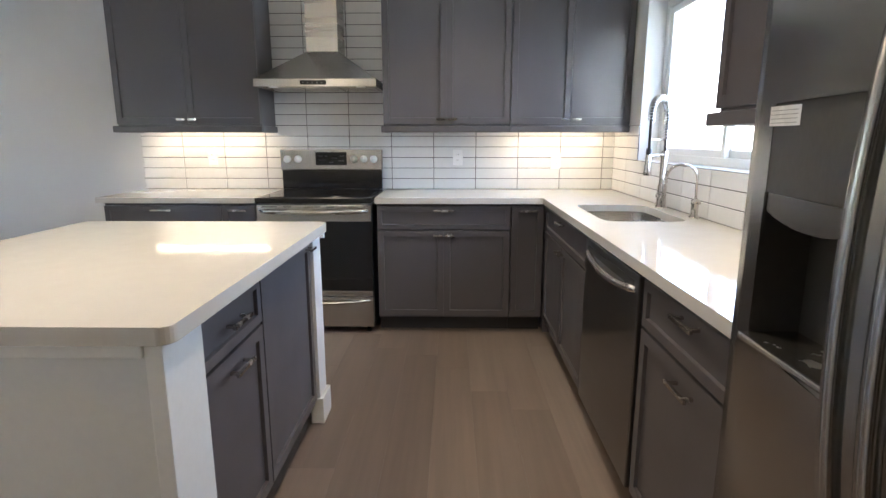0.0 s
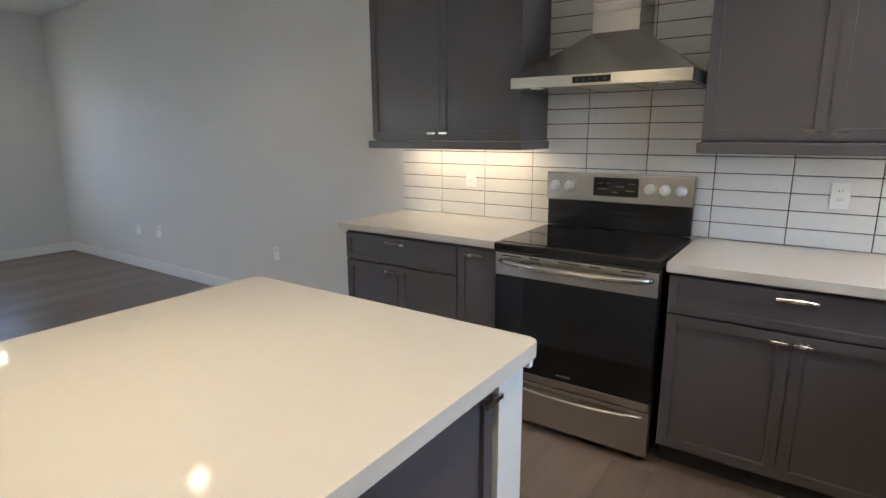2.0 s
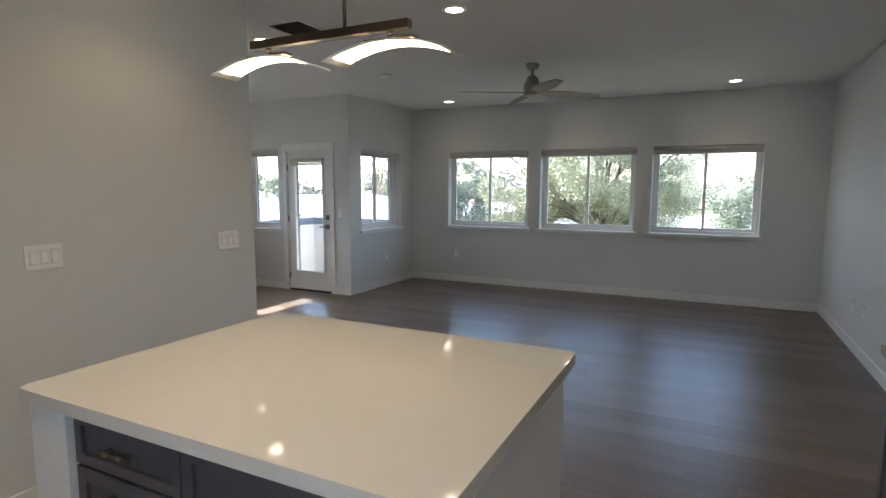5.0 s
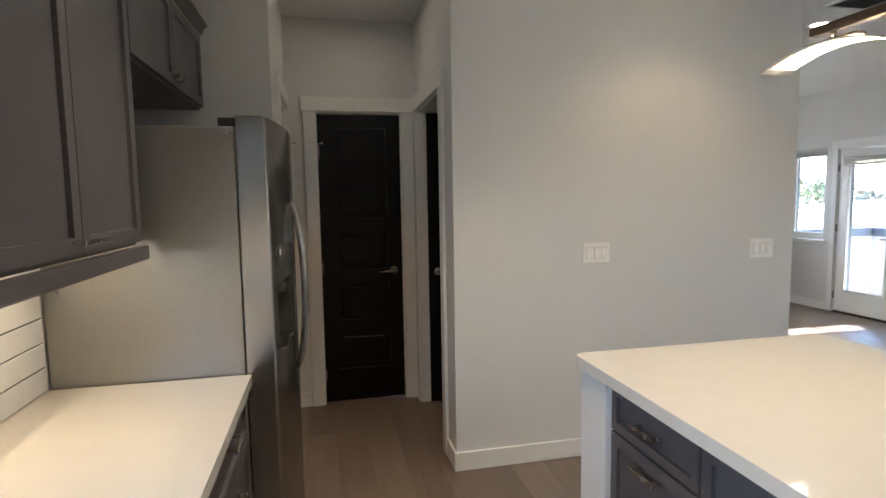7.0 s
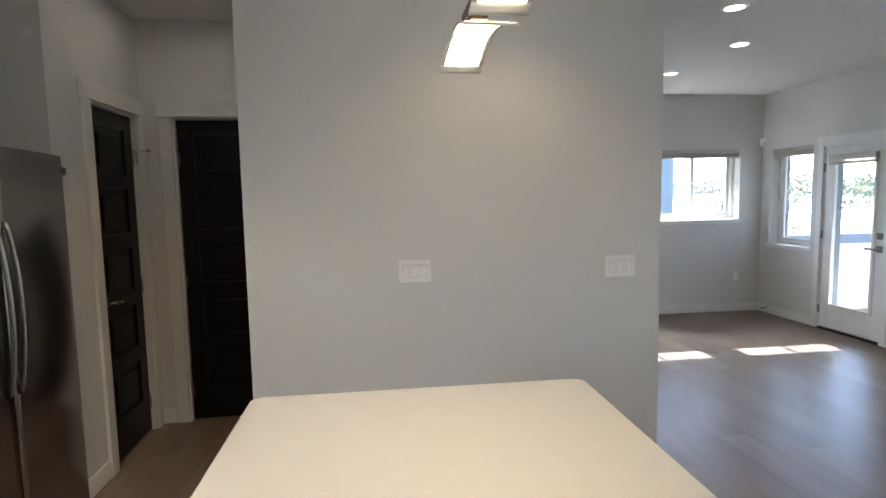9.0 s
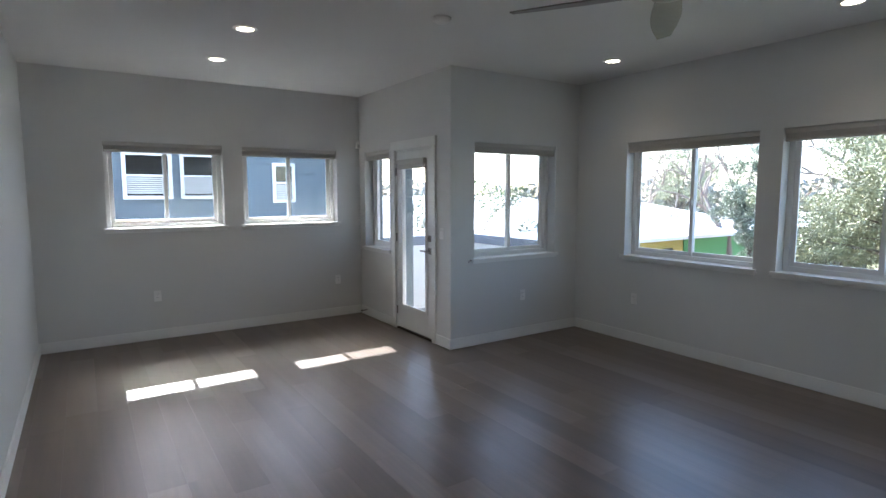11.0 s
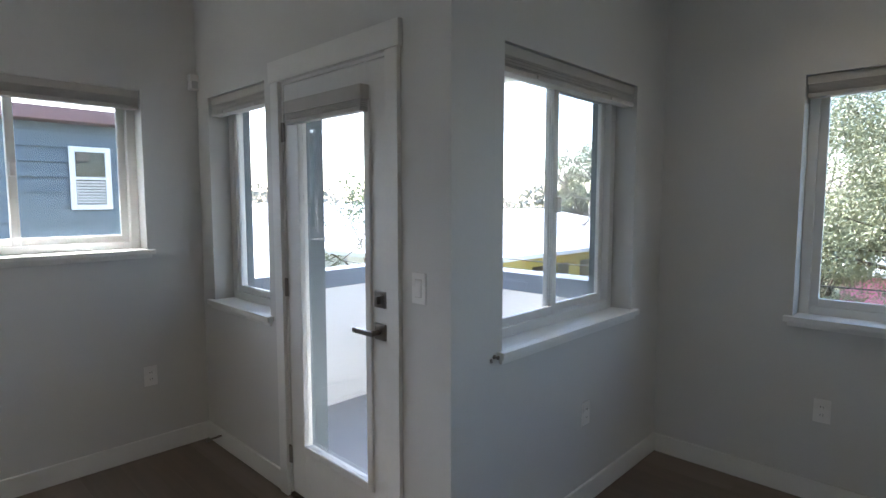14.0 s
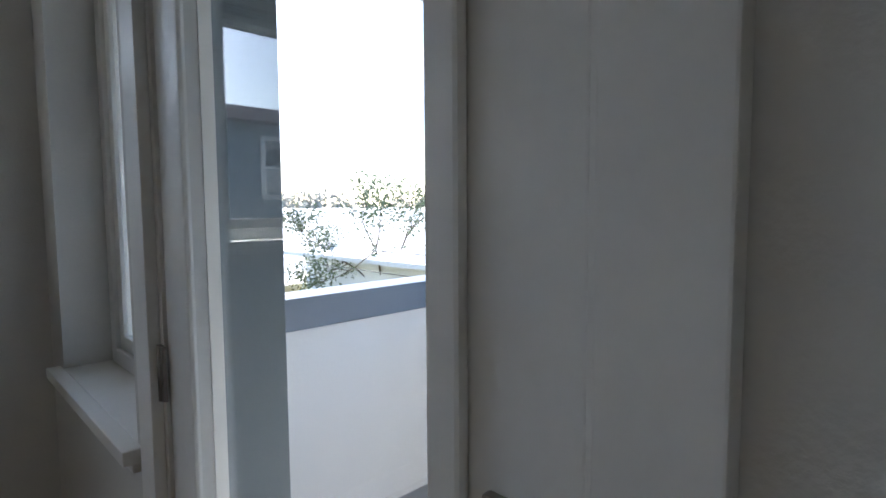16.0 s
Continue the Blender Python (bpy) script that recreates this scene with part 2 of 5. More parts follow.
def tube(bm, path, radius, sides=12, cap=True):
    """A round bar along points; radius: one number or one for each point."""
    pts = [Vector(p) for p in path]
    rad = radius if isinstance(radius, (list, tuple)) else [radius] * len(pts)
    rings, side = [], None
    for i, p in enumerate(pts):
        d = (pts[min(i + 1, len(pts) - 1)] - pts[max(i - 1, 0)]).normalized()
        if side is None:
            side = d.orthogonal().normalized()
        side = (side - d * side.dot(d)).normalized()
        up = d.cross(side)
        rings.append([bm.verts.new(p + (side * math.cos(a) + up * math.sin(a)) * rad[i]) for a in [2 * math.pi * k / sides for k in range(sides)]])
    for a, b in zip(rings, rings[1:]):
        for k in range(sides):
            bm.faces.new((a[k], a[(k + 1) % sides], b[(k + 1) % sides], b[k])).smooth = True
    if cap:
        bm.faces.new(rings[0][::-1])
        bm.faces.new(rings[-1])


def lathe(bm, profile, sides=24, m=Matrix()):
    """A turned shape from (radius, height) pairs round local z."""
    rings = []
    for r, z in profile:
        rings.append([bm.verts.new(m @ Vector((max(r, 1e-4) * math.cos(a), max(r, 1e-4) * math.sin(a), z))) for a in [2 * math.pi * k / sides for k in range(sides)]])
    for a, b in zip(rings, rings[1:]):
        for k in range(sides):
            bm.faces.new((a[k], a[(k + 1) % sides], b[(k + 1) % sides], b[k])).smooth = True
    if profile[0][0] < 1e-3:
        bm.faces.new(rings[0][::-1])
        bm.faces.new(rings[-1])
    else:
        for k in range(sides):
            bm.faces.new((rings[-1][k], rings[-1][(k + 1) % sides], rings[0][(k + 1) % sides], rings[0][k]))


def slab(bm, pts, z0, z1, bevel=0.0):
    """A flat plate with the outline pts (anticlockwise)."""
    lo, hi = [bm.verts.new((x, y, z0)) for x, y in pts], [bm.verts.new((x, y, z1)) for x, y in pts]
    top = bm.faces.new(hi)
    bot = bm.faces.new(lo[::-1])
    for i in range(len(pts)):
        j = (i + 1) % len(pts)
        bm.faces.new((lo[i], lo[j], hi[j], hi[i]))
    if bevel:
        bmesh.ops.bevel(bm, geom=list(top.edges) + list(bot.edges), offset=bevel, segments=2, affect="EDGES", profile=0.6)


def rounded(x0, x1, y0, y1, r, n=5):
    out = []
    for cx, cy, a0 in ((x1 - r, y0 + r, -90), (x1 - r, y1 - r, 0), (x0 + r, y1 - r, 90), (x0 + r, y0 + r, 180)):
        out += [(cx + r * math.cos(radians(a0 + 90 * k / n)), cy + r * math.sin(radians(a0 + 90 * k / n))) for k in range(n + 1)]
    return out


def mesh_of(name, bm, material):
    bmesh.ops.recalc_face_normals(bm, faces=bm.faces)
    me = bpy.data.meshes.new(name)
    bm.to_mesh(me)
    bm.free()
    me.materials.append(material)
    return me


def part(name, bm, material, parent=None, label=""):
    ob = new(name, mesh_of(name, bm, material))
    ob.parent = parent
    return tagged(ob, label)


def thing(name, label, category, group="", kind="", m=Matrix()):
    ob = new(name)
    ob.empty_display_size = 0.1
    ob.matrix_world = m
    return tagged(ob, label, category, group, kind)


def boxes(name, material, parent, *rows, bevel=0.0, label=""):
    bm = bmesh.new()
    for r in rows:
        box(bm, *r, bevel=bevel)
    return part(name, bm, material, parent, label)


def setting(name, material, label, category, *rows, bevel=0.0):
    ob = boxes(name, material, None, *rows, bevel=bevel)
    return tagged(ob, label, category, kind="structure")


# ---------------------------------------------------------------- plan
YN, XE, XW = 4.13, 1.235, -7.66
XD, YK, YS = -5.895, -1.617, -3.695
YP, XP, XH = 0.055, -2.472, -0.320
XHE, YHE = 0.59, -1.13
H = 2.77
T = 0.19


def wall(name, label, axis, face, back, a0, a1, openings=(), z0=0.0, z1=H, material=None):
    """A wall slab between two planes of one axis, with openings (a0, a1, z0, z1) that go through it."""
    bm = bmesh.new()
    ca = sorted({a0, a1, *[v for o in openings for v in o[:2]]})
    cz = sorted({z0, z1, *[v for o in openings for v in o[2:]]})

    def hole(i, j):
        if i < 0 or j < 0 or i >= len(ca) - 1 or j >= len(cz) - 1:
            return True
        a, z = (ca[i] + ca[i + 1]) / 2, (cz[j] + cz[j + 1]) / 2
        return any(o[0] < a < o[1] and o[2] < z < o[3] for o in openings)

    def at(a, z, d):
        return (d, a, z) if axis == "x" else (a, d, z)

    def quad(*pts):
        bm.faces.new([bm.verts.new(p) for p in pts])

    for i in range(len(ca) - 1):
        for j in range(len(cz) - 1):
            if hole(i, j):
                continue
            A, B, C, D = ca[i], ca[i + 1], cz[j], cz[j + 1]
            for d in (face, back):
                quad(at(A, C, d), at(B, C, d), at(B, D, d), at(A, D, d))
            for k, l, e in ((i - 1, j, (A, C, A, D)), (i + 1, j, (B, C, B, D)), (i, j - 1, (A, C, B, C)), (i, j + 1, (A, D, B, D))):
                if hole(k, l):
                    quad(at(e[0], e[1], face), at(e[2], e[3], face), at(e[2], e[3], back), at(e[0], e[1], back))
    bmesh.ops.remove_doubles(bm, verts=bm.verts, dist=1e-5)
    return tagged(part(name, bm, material or PAINT), label, "wall", kind="structure")


WEST = [(-0.945, 0.385, 0.905, 2.076), (0.57, 1.915, 0.905, 2.076), (2.125, 3.435, 0.905, 2.076)]
NOOK = (-7.305, -6.185, 0.895, 2.068)
SIDE = (-3.54, -2.88, 0.89, 2.068)
SOUTH = [(-4.235, -3.10, 1.20, 2.088), (-5.585, -4.445, 1.20, 2.088)]
SINK = (1.99, 3.59, 1.155, 2.12)
PATIO = (-2.72, -1.94, 0.0, 2.035)
GW = "smooth light grey painted wall"
wall("wall_north", GW, "y", YN, YN + T, XW - T, XE + T)
wall("wall_west", GW + " with three wide windows", "x", XW, XW - T, YK - T, YN, WEST)
wall("wall_nook", GW + " with one window to the balcony", "y", YK, YK - T, XW, XD, [NOOK])
wall("wall_balcony_door", GW + " with a glazed balcony door", "x", XD, XD - T, YS, YK - T, [PATIO, SIDE])
wall("wall_south", GW + " with two high windows", "y", YS, YS - T, XD - T, XH, SOUTH)
wall("wall_dining_side", GW, "x", XP, XP + 0.12, YS, YP - 0.12)
wall("wall_partition", GW + " facing the island", "y", YP, YP - 0.12, XP, XH)
wall("wall_hall_west", GW + " with an open black door", "x", XH, XH - 0.12, YS, YP - 0.12, [(-1.01, -0.21, 0.0, 2.13)])
wall("wall_hall_end", GW + " with a black door", "y", YHE, YHE - 0.12, XH, XHE + 0.12, [(-0.225, 0.395, 0.0, 2.13)])
wall("wall_hall_east", GW + " with a narrow black door", "x", XHE, XHE + 0.12, YHE, -0.19, [(-1.045, -0.445, 0.0, 2.13)])
wall("wall_fridge_side", GW + " beside the refrigerator", "y", -0.07, -0.19, XHE, XE)
wall("wall_east", GW + " with a window over the sink", "x", XE, XE + T, -0.19, YN, [SINK])
setting("ceiling", CEIL, "flat white painted ceiling", "ceiling", (XW - T, XE + T, YK - T, YN + T, H, H + 0.08), (XD - T, XE + T, YS - T, YK - T - 0.001, H, H + 0.08))
setting("wall_closet", PAINT, "plain back wall of a dark closet", "wall", (-0.185, 1.385, -1.95, -1.85, 0, H), (1.285, 1.385, -1.849, -0.191, 0, H))
floor = setting("floor", SUBF, "grey-brown wood plank floor", "floor", (XW - T, XE + T, YK - T, YN + T, -0.12, -0.0105), (XD - T, XE + T, YS - T, YK - T - 0.001, -0.12, -0.0105))


# baseboards: runs (axis, face, way, a0, a1)
def baseboard(axis, face, way, a0, a1):
    bm = bmesh.new()
    lo, hi = min(face, face + way * 0.014), max(face, face + way * 0.014)
    if axis == "y":
        box(bm, a0, a1, lo, hi, 0.001, 0.108, bevel=0.003, seg=1)
    else:
        box(bm, lo, hi, a0, a1, 0.001, 0.108, bevel=0.003, seg=1)
    tagged(part("baseboard", bm, TRIM), "white painted baseboard along the wall", "baseboard", "baseboards", "structure")


for row in (("y", YN, -1, XW + 0.015, -2.28), ("x", XW, 1, YK + 0.015, YN), ("y", YK, 1, XW, XD + 0.014), ("x", XD, 1, -1.87, YK), ("x", XD, 1, YS, -2.795),
            ("y", YS, 1, XD + 0.015, XP - 0.015), ("x", XP, -1, YS, YP), ("y", YP, 1, XP - 0.014, XH + 0.014), ("x", XH, 1, -0.125, YP), ("x", XHE, -1, -0.36, -0.07),
            ("y", YHE, 1, 0.485, XHE - 0.015), ("y", -0.07, 1, XHE - 0.014, XE)):
    baseboard(*row)


# ---------------------------------------------------------------- windows, blinds, doors
def window(name, label, m, w, h, depth=T, split=0.5, flip=False, screen=False):
    """A sliding window in an opening w wide and h high; local x along the wall, y outwards, z up from the opening's foot."""
    win = thing(name, label, "window", kind="structure", m=m)
    y0, y1, f = depth - 0.075, depth - 0.002, 0.045
    boxes("window_frame", VINYL, win, (0.001, f, y0, y1, 0.001, h - 0.001), (w - f, w - 0.001, y0, y1, 0.001, h - 0.001), (f, w - f, y0, y1, 0.001, f), (f, w - f, y0, y1, h - f, h - 0.001), bevel=0.004)
    s, mid = 0.038, w * split
    for k, (a, b, ya, yb) in enumerate(((f, mid + s / 2, y0 + 0.012, y0 + 0.036), (mid - s / 2, w - f, y0 + 0.040, y0 + 0.064))):
        if flip:
            ya, yb = ((y0 + 0.040, y0 + 0.064), (y0 + 0.012, y0 + 0.036))[k]
        sash = boxes("sash", VINYL, win, (a, a + s, ya, yb, f, h - f), (b - s, b, ya, yb, f, h - f), (a + s, b - s, ya, yb, f, f + s), (a + s, b - s, ya, yb, h - f - s, h - f), bevel=0.003)
        g = boxes("pane", PANE, sash, (a + s, b - s, (ya + yb) / 2 - 0.002, (ya + yb) / 2 + 0.002, f + s, h - f - s), label="clear glass pane")
        g.visible_shadow = False
    if screen:
        boxes("insect_screen", SCREEN, win, (mid + s / 2, w - f - 0.002, y1 - 0.006, y1 - 0.005, f + 0.002, h - f - 0.002), label="fine dark insect screen")
    boxes("latch", VINYL, win, (mid - 0.012, mid + 0.012, y0 - 0.012, y0 + 0.011, h * 0.45, h * 0.45 + 0.07), bevel=0.003)
    return win


def sill(win, w, depth=T):
    boxes("window_sill", TRIM, win, (-0.035, w + 0.035, -0.035, -0.001, -0.024, 0.004), (0.002, w - 0.002, -0.001, depth - 0.076, -0.001, 0.004), bevel=0.003, label="white painted sill board")
    boxes("apron", TRIM, win, (-0.02, w + 0.02, -0.016, -0.001, -0.047, -0.0245), bevel=0.003)


def blind(m, w, h, drop=0.105):
    """A raised slat blind inside the head of a window; drop: the height of the whole stack."""
    b = thing("window_blind", "raised pale grey slat blind at the window head", "blind", "window blinds", m=m)
    boxes("headrail", BLIND, b, (0.004, w - 0.004, 0.016, 0.070, h - 0.044, h - 0.002), bevel=0.004)
    n = 6
    step = (drop - 0.068) / n
    for k in range(n):
        z = h - 0.046 - k * step
        out = 0.003 * (k % 2)
        boxes("slat", BLIND, b, (0.009, w - 0.009, 0.016 + out, 0.068 - out, z - step * 0.62, z))
    zb = h - 0.047 - n * step
    boxes("bottom_rail", BLIND, b, (0.008, w - 0.008, 0.014, 0.070, zb - 0.021, zb), bevel=0.003)
    for a in (0.22, 0.78):
        boxes("cord_clip", BLIND, b, (w * a - 0.018, w * a + 0.018, 0.008, 0.0135, zb - 0.018, zb - 0.004), bevel=0.002)
    return b


def opening(axis_deg, x, y, z):
    return pose(x, y, z, 0, 0, axis_deg)


n = 0
for a0, a1, z0, z1 in WEST:
    n += 1
    m = opening(90, XW, a0, z0)
    sill(window("window_%d" % n, "white vinyl sliding window facing the trees", m, a1 - a0, z1 - z0), a1 - a0)
    blind(m, a1 - a0, z1 - z0)
m = opening(180, NOOK[1], YK, NOOK[2])
sill(window("window_4", "white vinyl sliding window to the balcony", m, NOOK[1] - NOOK[0], NOOK[3] - NOOK[2], screen=True), NOOK[1] - NOOK[0])
blind(m, NOOK[1] - NOOK[0], NOOK[3] - NOOK[2])
m = opening(90, XD, SIDE[0], SIDE[2])
sill(window("window_5", "narrow white vinyl window beside the door", m, SIDE[1] - SIDE[0], SIDE[3] - SIDE[2], split=0.82), SIDE[1] - SIDE[0])
blind(m, SIDE[1] - SIDE[0], SIDE[3] - SIDE[2])
for wall_deg, x, y, w, h in ((180, NOOK[1], YK, NOOK[1] - NOOK[0], NOOK[3] - NOOK[2]), (90, XD, SIDE[0], SIDE[1] - SIDE[0], SIDE[3] - SIDE[2])):
    for a, b in ((-0.06, 0.040), (w - 0.040, w + 0.06)):
        ob = boxes("outer_trim", SIDING, None, (a, b, T + 0.001, T + 0.045, -0.05, h + 0.05), bevel=0.003)
        ob.matrix_world = opening(wall_deg, x, y, NOOK[2] if wall_deg == 180 else SIDE[2])
        tagged(ob, "blue-grey painted outer window trim", "window trim", "outer window trims", "structure")
for k, (a0, a1, z0, z1) in enumerate(SOUTH):
    m = opening(180, a1, YS, z0)
    sill(window("window_%d" % (6 + k), "high white vinyl sliding window facing a blue house", m, a1 - a0, z1 - z0, screen=True), a1 - a0)
    blind(m, a1 - a0, z1 - z0)
m = opening(-90, XE, SINK[1], SINK[2])
window("window_8", "white vinyl sliding window over the sink", m, SINK[1] - SINK[0], SINK[3] - SINK[2], split=0.53)


def casing(m, w, h, side=0.078, left=True, right=True, name="door_casing"):
    """Flat trim round a door opening; local x along the wall, the room on the -y side."""
    rows = [(-0.012 - side * left, w + 0.012 + side * right, -0.024, -0.001, h + 0.0005, h + 0.098)]
    if left:
        rows.append((-side, 0.0, -0.02, -0.001, 0.001, h))
    if right:
        rows.append((w, w + side, -0.02, -0.001, 0.001, h))
    ob = boxes(name, TRIM, None, *rows, bevel=0.002)
    ob.matrix_world = m
    tagged(ob, "flat white painted door casing", "door casing", "door casings", "structure")
    j = boxes("door_jamb", TRIM, None, (0.0005, 0.014, -0.001, 0.119, 0.001, h - 0.015), (w - 0.014, w - 0.0005, -0.001, 0.119, 0.001, h - 0.015), (0.0005, w - 0.0005, -0.001, 0.119, h - 0.0145, h - 0.0005))
    j.matrix_world = m
    tagged(j, "white painted door jamb", "door jamb", "door jambs", "structure")


def lever(parent, x, y, z, way, square=False, material=NICKEL):
    """A lever handle on a rose, its lever towards way along local x, standing out to -y."""
    bm = bmesh.new()
    if square:
        box(bm, x - 0.033, x + 0.033, y - 0.010, y, z - 0.033, z + 0.033, bevel=0.002)
    else:
        lathe(bm, [(0.0, 0.0), (0.032, 0.0), (0.032, 0.006), (0.024, 0.012), (0.0, 0.012)], 20, Matrix.Translation((x, y, z)) @ pose(0, 0, 0, 90))
    hd = part("door_handle", bm, material, parent, "brushed metal lever handle")
    bm = bmesh.new()
    if square:
        tube(bm, [(x, y - 0.0105, z), (x, y - 0.052, z)], 0.011, 12)
        box(bm, min(x - way * 0.012, x + way * 0.115), max(x - way * 0.012, x + way * 0.115), y - 0.060, y - 0.046, z - 0.011, z + 0.009, bevel=0.003)
    else:
        tube(bm, [(x, y - 0.0125, z), (x, y - 0.045, z), (x + way * 0.012, y - 0.055, z), (x + way * 0.06, y - 0.056, z - 0.003), (x + way * 0.115, y - 0.052, z - 0.007)], [0.010, 0.010, 0.011, 0.009, 0.006], 12)
    part("lever", bm, material, hd)


def hinge(parent, x, y, z, material=HINGE):
    bm = bmesh.new()
    tube(bm, [(x, y, z - 0.045), (x, y, z + 0.045)], 0.0065, 8)
    box(bm, x - 0.016, x - 0.0065, y - 0.003, y + 0.003, z - 0.044, z + 0.044)
    box(bm, x + 0.0065, x + 0.016, y - 0.003, y + 0.003, z - 0.044, z + 0.044)
    part("hinge", bm, material, parent, "dark metal butt hinge")


def panel_door(name, label, m, w, h, hinge_left, panels=5, handle=True, stops=True):
    """A painted panel door, front to -y, its left bottom corner at the origin."""
    d = thing(name, label, "door", kind="structure", m=m)
    bm = bmesh.new()
    st, rail, t = 0.105, 0.095, 0.035
    ph = (h - 0.24 - rail * panels) / panels
    box(bm, 0, st, 0, t, 0, h)
    box(bm, w - st, w, 0, t, 0, h)
    z = 0.0
    for k in range(panels + 1):
        r = 0.24 if k == 0 else rail
        box(bm, st, w - st, 0, t, z, z + r)
        z += r
        if k < panels:
            box(bm, st, w - st, 0.016, t - 0.012, z, z + ph)
            box(bm, st + 0.035, w - st - 0.035, 0.006, 0.0158, z + 0.035, z + ph - 0.035, bevel=0.009, seg=1)
            z += ph
    part("leaf", bm, BDOOR, d)
    hx = -0.004 if hinge_left else w + 0.004
    for z in (0.20, 1.0, 1.84):
        hinge(d, hx, -0.004, z)
    if handle:
        lever(d, w - 0.065 if hinge_left else 0.065, 0.0, 0.97, -1 if hinge_left else 1)
    if stops:
        bm = bmesh.new()
        x = hx
        tube(bm, [(x, -0.008, 1.895), (x + 0.02, -0.045, 1.895), (x + 0.035, -0.085, 1.895)], 0.004, 8)
        lathe(bm, [(0.0, 0.0), (0.009, 0.0), (0.009, 0.012), (0.0, 0.012)], 12, Matrix.Translation((x + 0.035, -0.085, 1.895)) @ pose(0, 0, 0, 90))
        tube(bm, [(x - 0.012, -0.006, 1.895), (x - 0.018, -0.03, 1.88), (x - 0.018, -0.03, 1.80)], 0.0035, 8)
        part("door_stop", bm, NICKEL, d, "hinge-pin door stop")
    return d


# hall end door, facing north into the hall (local x runs to -x)
casing(opening(180, 0.395, YHE, 0), 0.62, 2.13)
panel_door("door_1", "closed black painted five-panel door", opening(180, 0.380, YHE - 0.035, 0.008), 0.59, 2.105, True)
# narrow door in the hall's east wall, facing west (local x runs to -y)
casing(opening(-90, XHE, -0.445, 0), 0.60, 2.13)
panel_door("door_2", "closed narrow black painted panel door", opening(-90, XHE + 0.03, -0.460, 0.008), 0.57, 2.105, False)
# door in the hall's west wall, open into the room behind (local x runs to +y)
casing(opening(90, XH, -1.01, 0), 0.80, 2.13)
panel_door("door_3", "black painted panel door standing open", opening(180, XH - 0.06, -0.975, 0.008), 0.76, 2.10, False, stops=False)


# glazed balcony door: local x runs to +y, y outwards
def balcony_door():
    m = opening(90, XD, PATIO[0], 0)
    w, h = PATIO[1] - PATIO[0], PATIO[3]
    casing(m, w, h, side=0.07)
    setting("threshold", BRONZE, "dark bronze door threshold", "threshold", (XD - T, XD + 0.012, PATIO[0] + 0.015, PATIO[1] - 0.015, 0.001, 0.022), bevel=0.003)
    d = thing("door_4", "closed white balcony door with one tall glass panel", "door", kind="structure", m=m)
    x0, x1, y0, y1, z0, z1 = 0.017, w - 0.017, 0.004, 0.048, 0.026, h - 0.018
    gx0, gx1, gz0, gz1 = 0.135, w - 0.135, 0.29, 1.90
    boxes("leaf", TRIM, d, (x0, gx0, y0, y1, z0, z1), (gx1, x1, y0, y1, z0, z1), (gx0, gx1, y0, y1, z0, gz0), (gx0, gx1, y0, y1, gz1, z1), bevel=0.002)
    f = 0.024
    boxes("glazing_bead", TRIM, d, (gx0 - f, gx0 + 0.012, y0 - 0.012, y0 - 0.0005, gz0 - f, gz1 + f), (gx1 - 0.012, gx1 + f, y0 - 0.012, y0 - 0.0005, gz0 - f, gz1 + f),
          (gx0 + 0.012, gx1 - 0.012, y0 - 0.012, y0 - 0.0005, gz0 - f, gz0 + 0.012), (gx0 + 0.012, gx1 - 0.012, y0 - 0.012, y0 - 0.0005, gz1 - 0.012, gz1 + f), bevel=0.005)
    g = boxes("pane", PANE, d, (gx0, gx1, 0.024, 0.028, gz0, gz1), label="clear glass pane")
    g.visible_shadow = False
    boxes("deadbolt", HINGE, d, (w - 0.092, w - 0.026, y0 - 0.010, y0 - 0.0005, 1.055, 1.121), (w - 0.066, w - 0.052, y0 - 0.030, y0 - 0.0105, 1.071, 1.101), bevel=0.002, label="square dark metal deadbolt plate")
    lever(d, w - 0.059, y0 - 0.0005, 0.958, -1, True, HINGE)
    for z in (0.22, 1.06, 1.80):
        hinge(d, 0.008, -0.004, z)
    boxes("outer_jamb", SIDING, d, (0.002, 0.055, 0.0505, T + 0.002, 0.03, h - 0.018), bevel=0.003, label="blue-grey painted outer jamb")
    boxes("outer_jamb", SIDING, d, (w - 0.085, w - 0.002, 0.0505, T + 0.002, 0.03, h - 0.018), bevel=0.003, label="blue-grey painted outer jamb")
    b = thing("door_blind", "short raised white blind on the door glass", "blind", m=m)
    boxes("headrail", BLIND, b, (0.105, w - 0.105, -0.052, -0.009, 1.868, 1.925), bevel=0.004)
    for k in range(3):
        boxes("slat", BLIND, b, (0.11, w - 0.11, -0.049, -0.013, 1.860 - k * 0.008, 1.865 - k * 0.008))
    boxes("bottom_rail", BLIND, b, (0.11, w - 0.11, -0.05, -0.012, 1.822, 1.842), bevel=0.003)
    bm = bmesh.new()
    tube(bm, [(XD + 0.0145, -3.49, 0.075), (XD + 0.085, -3.49, 0.072)], 0.006, 10)
    lathe(bm, [(0.0, 0.0), (0.013, 0.0), (0.013, 0.016), (0.0, 0.016)], 14, Matrix.Translation((XD + 0.085, -3.49, 0.072)) @ pose(0, 0, 0, 0, 90))
    tagged(part("wall_door_stop", bm, HINGE), "dark metal door stop on the baseboard", "door stop")


balcony_door()


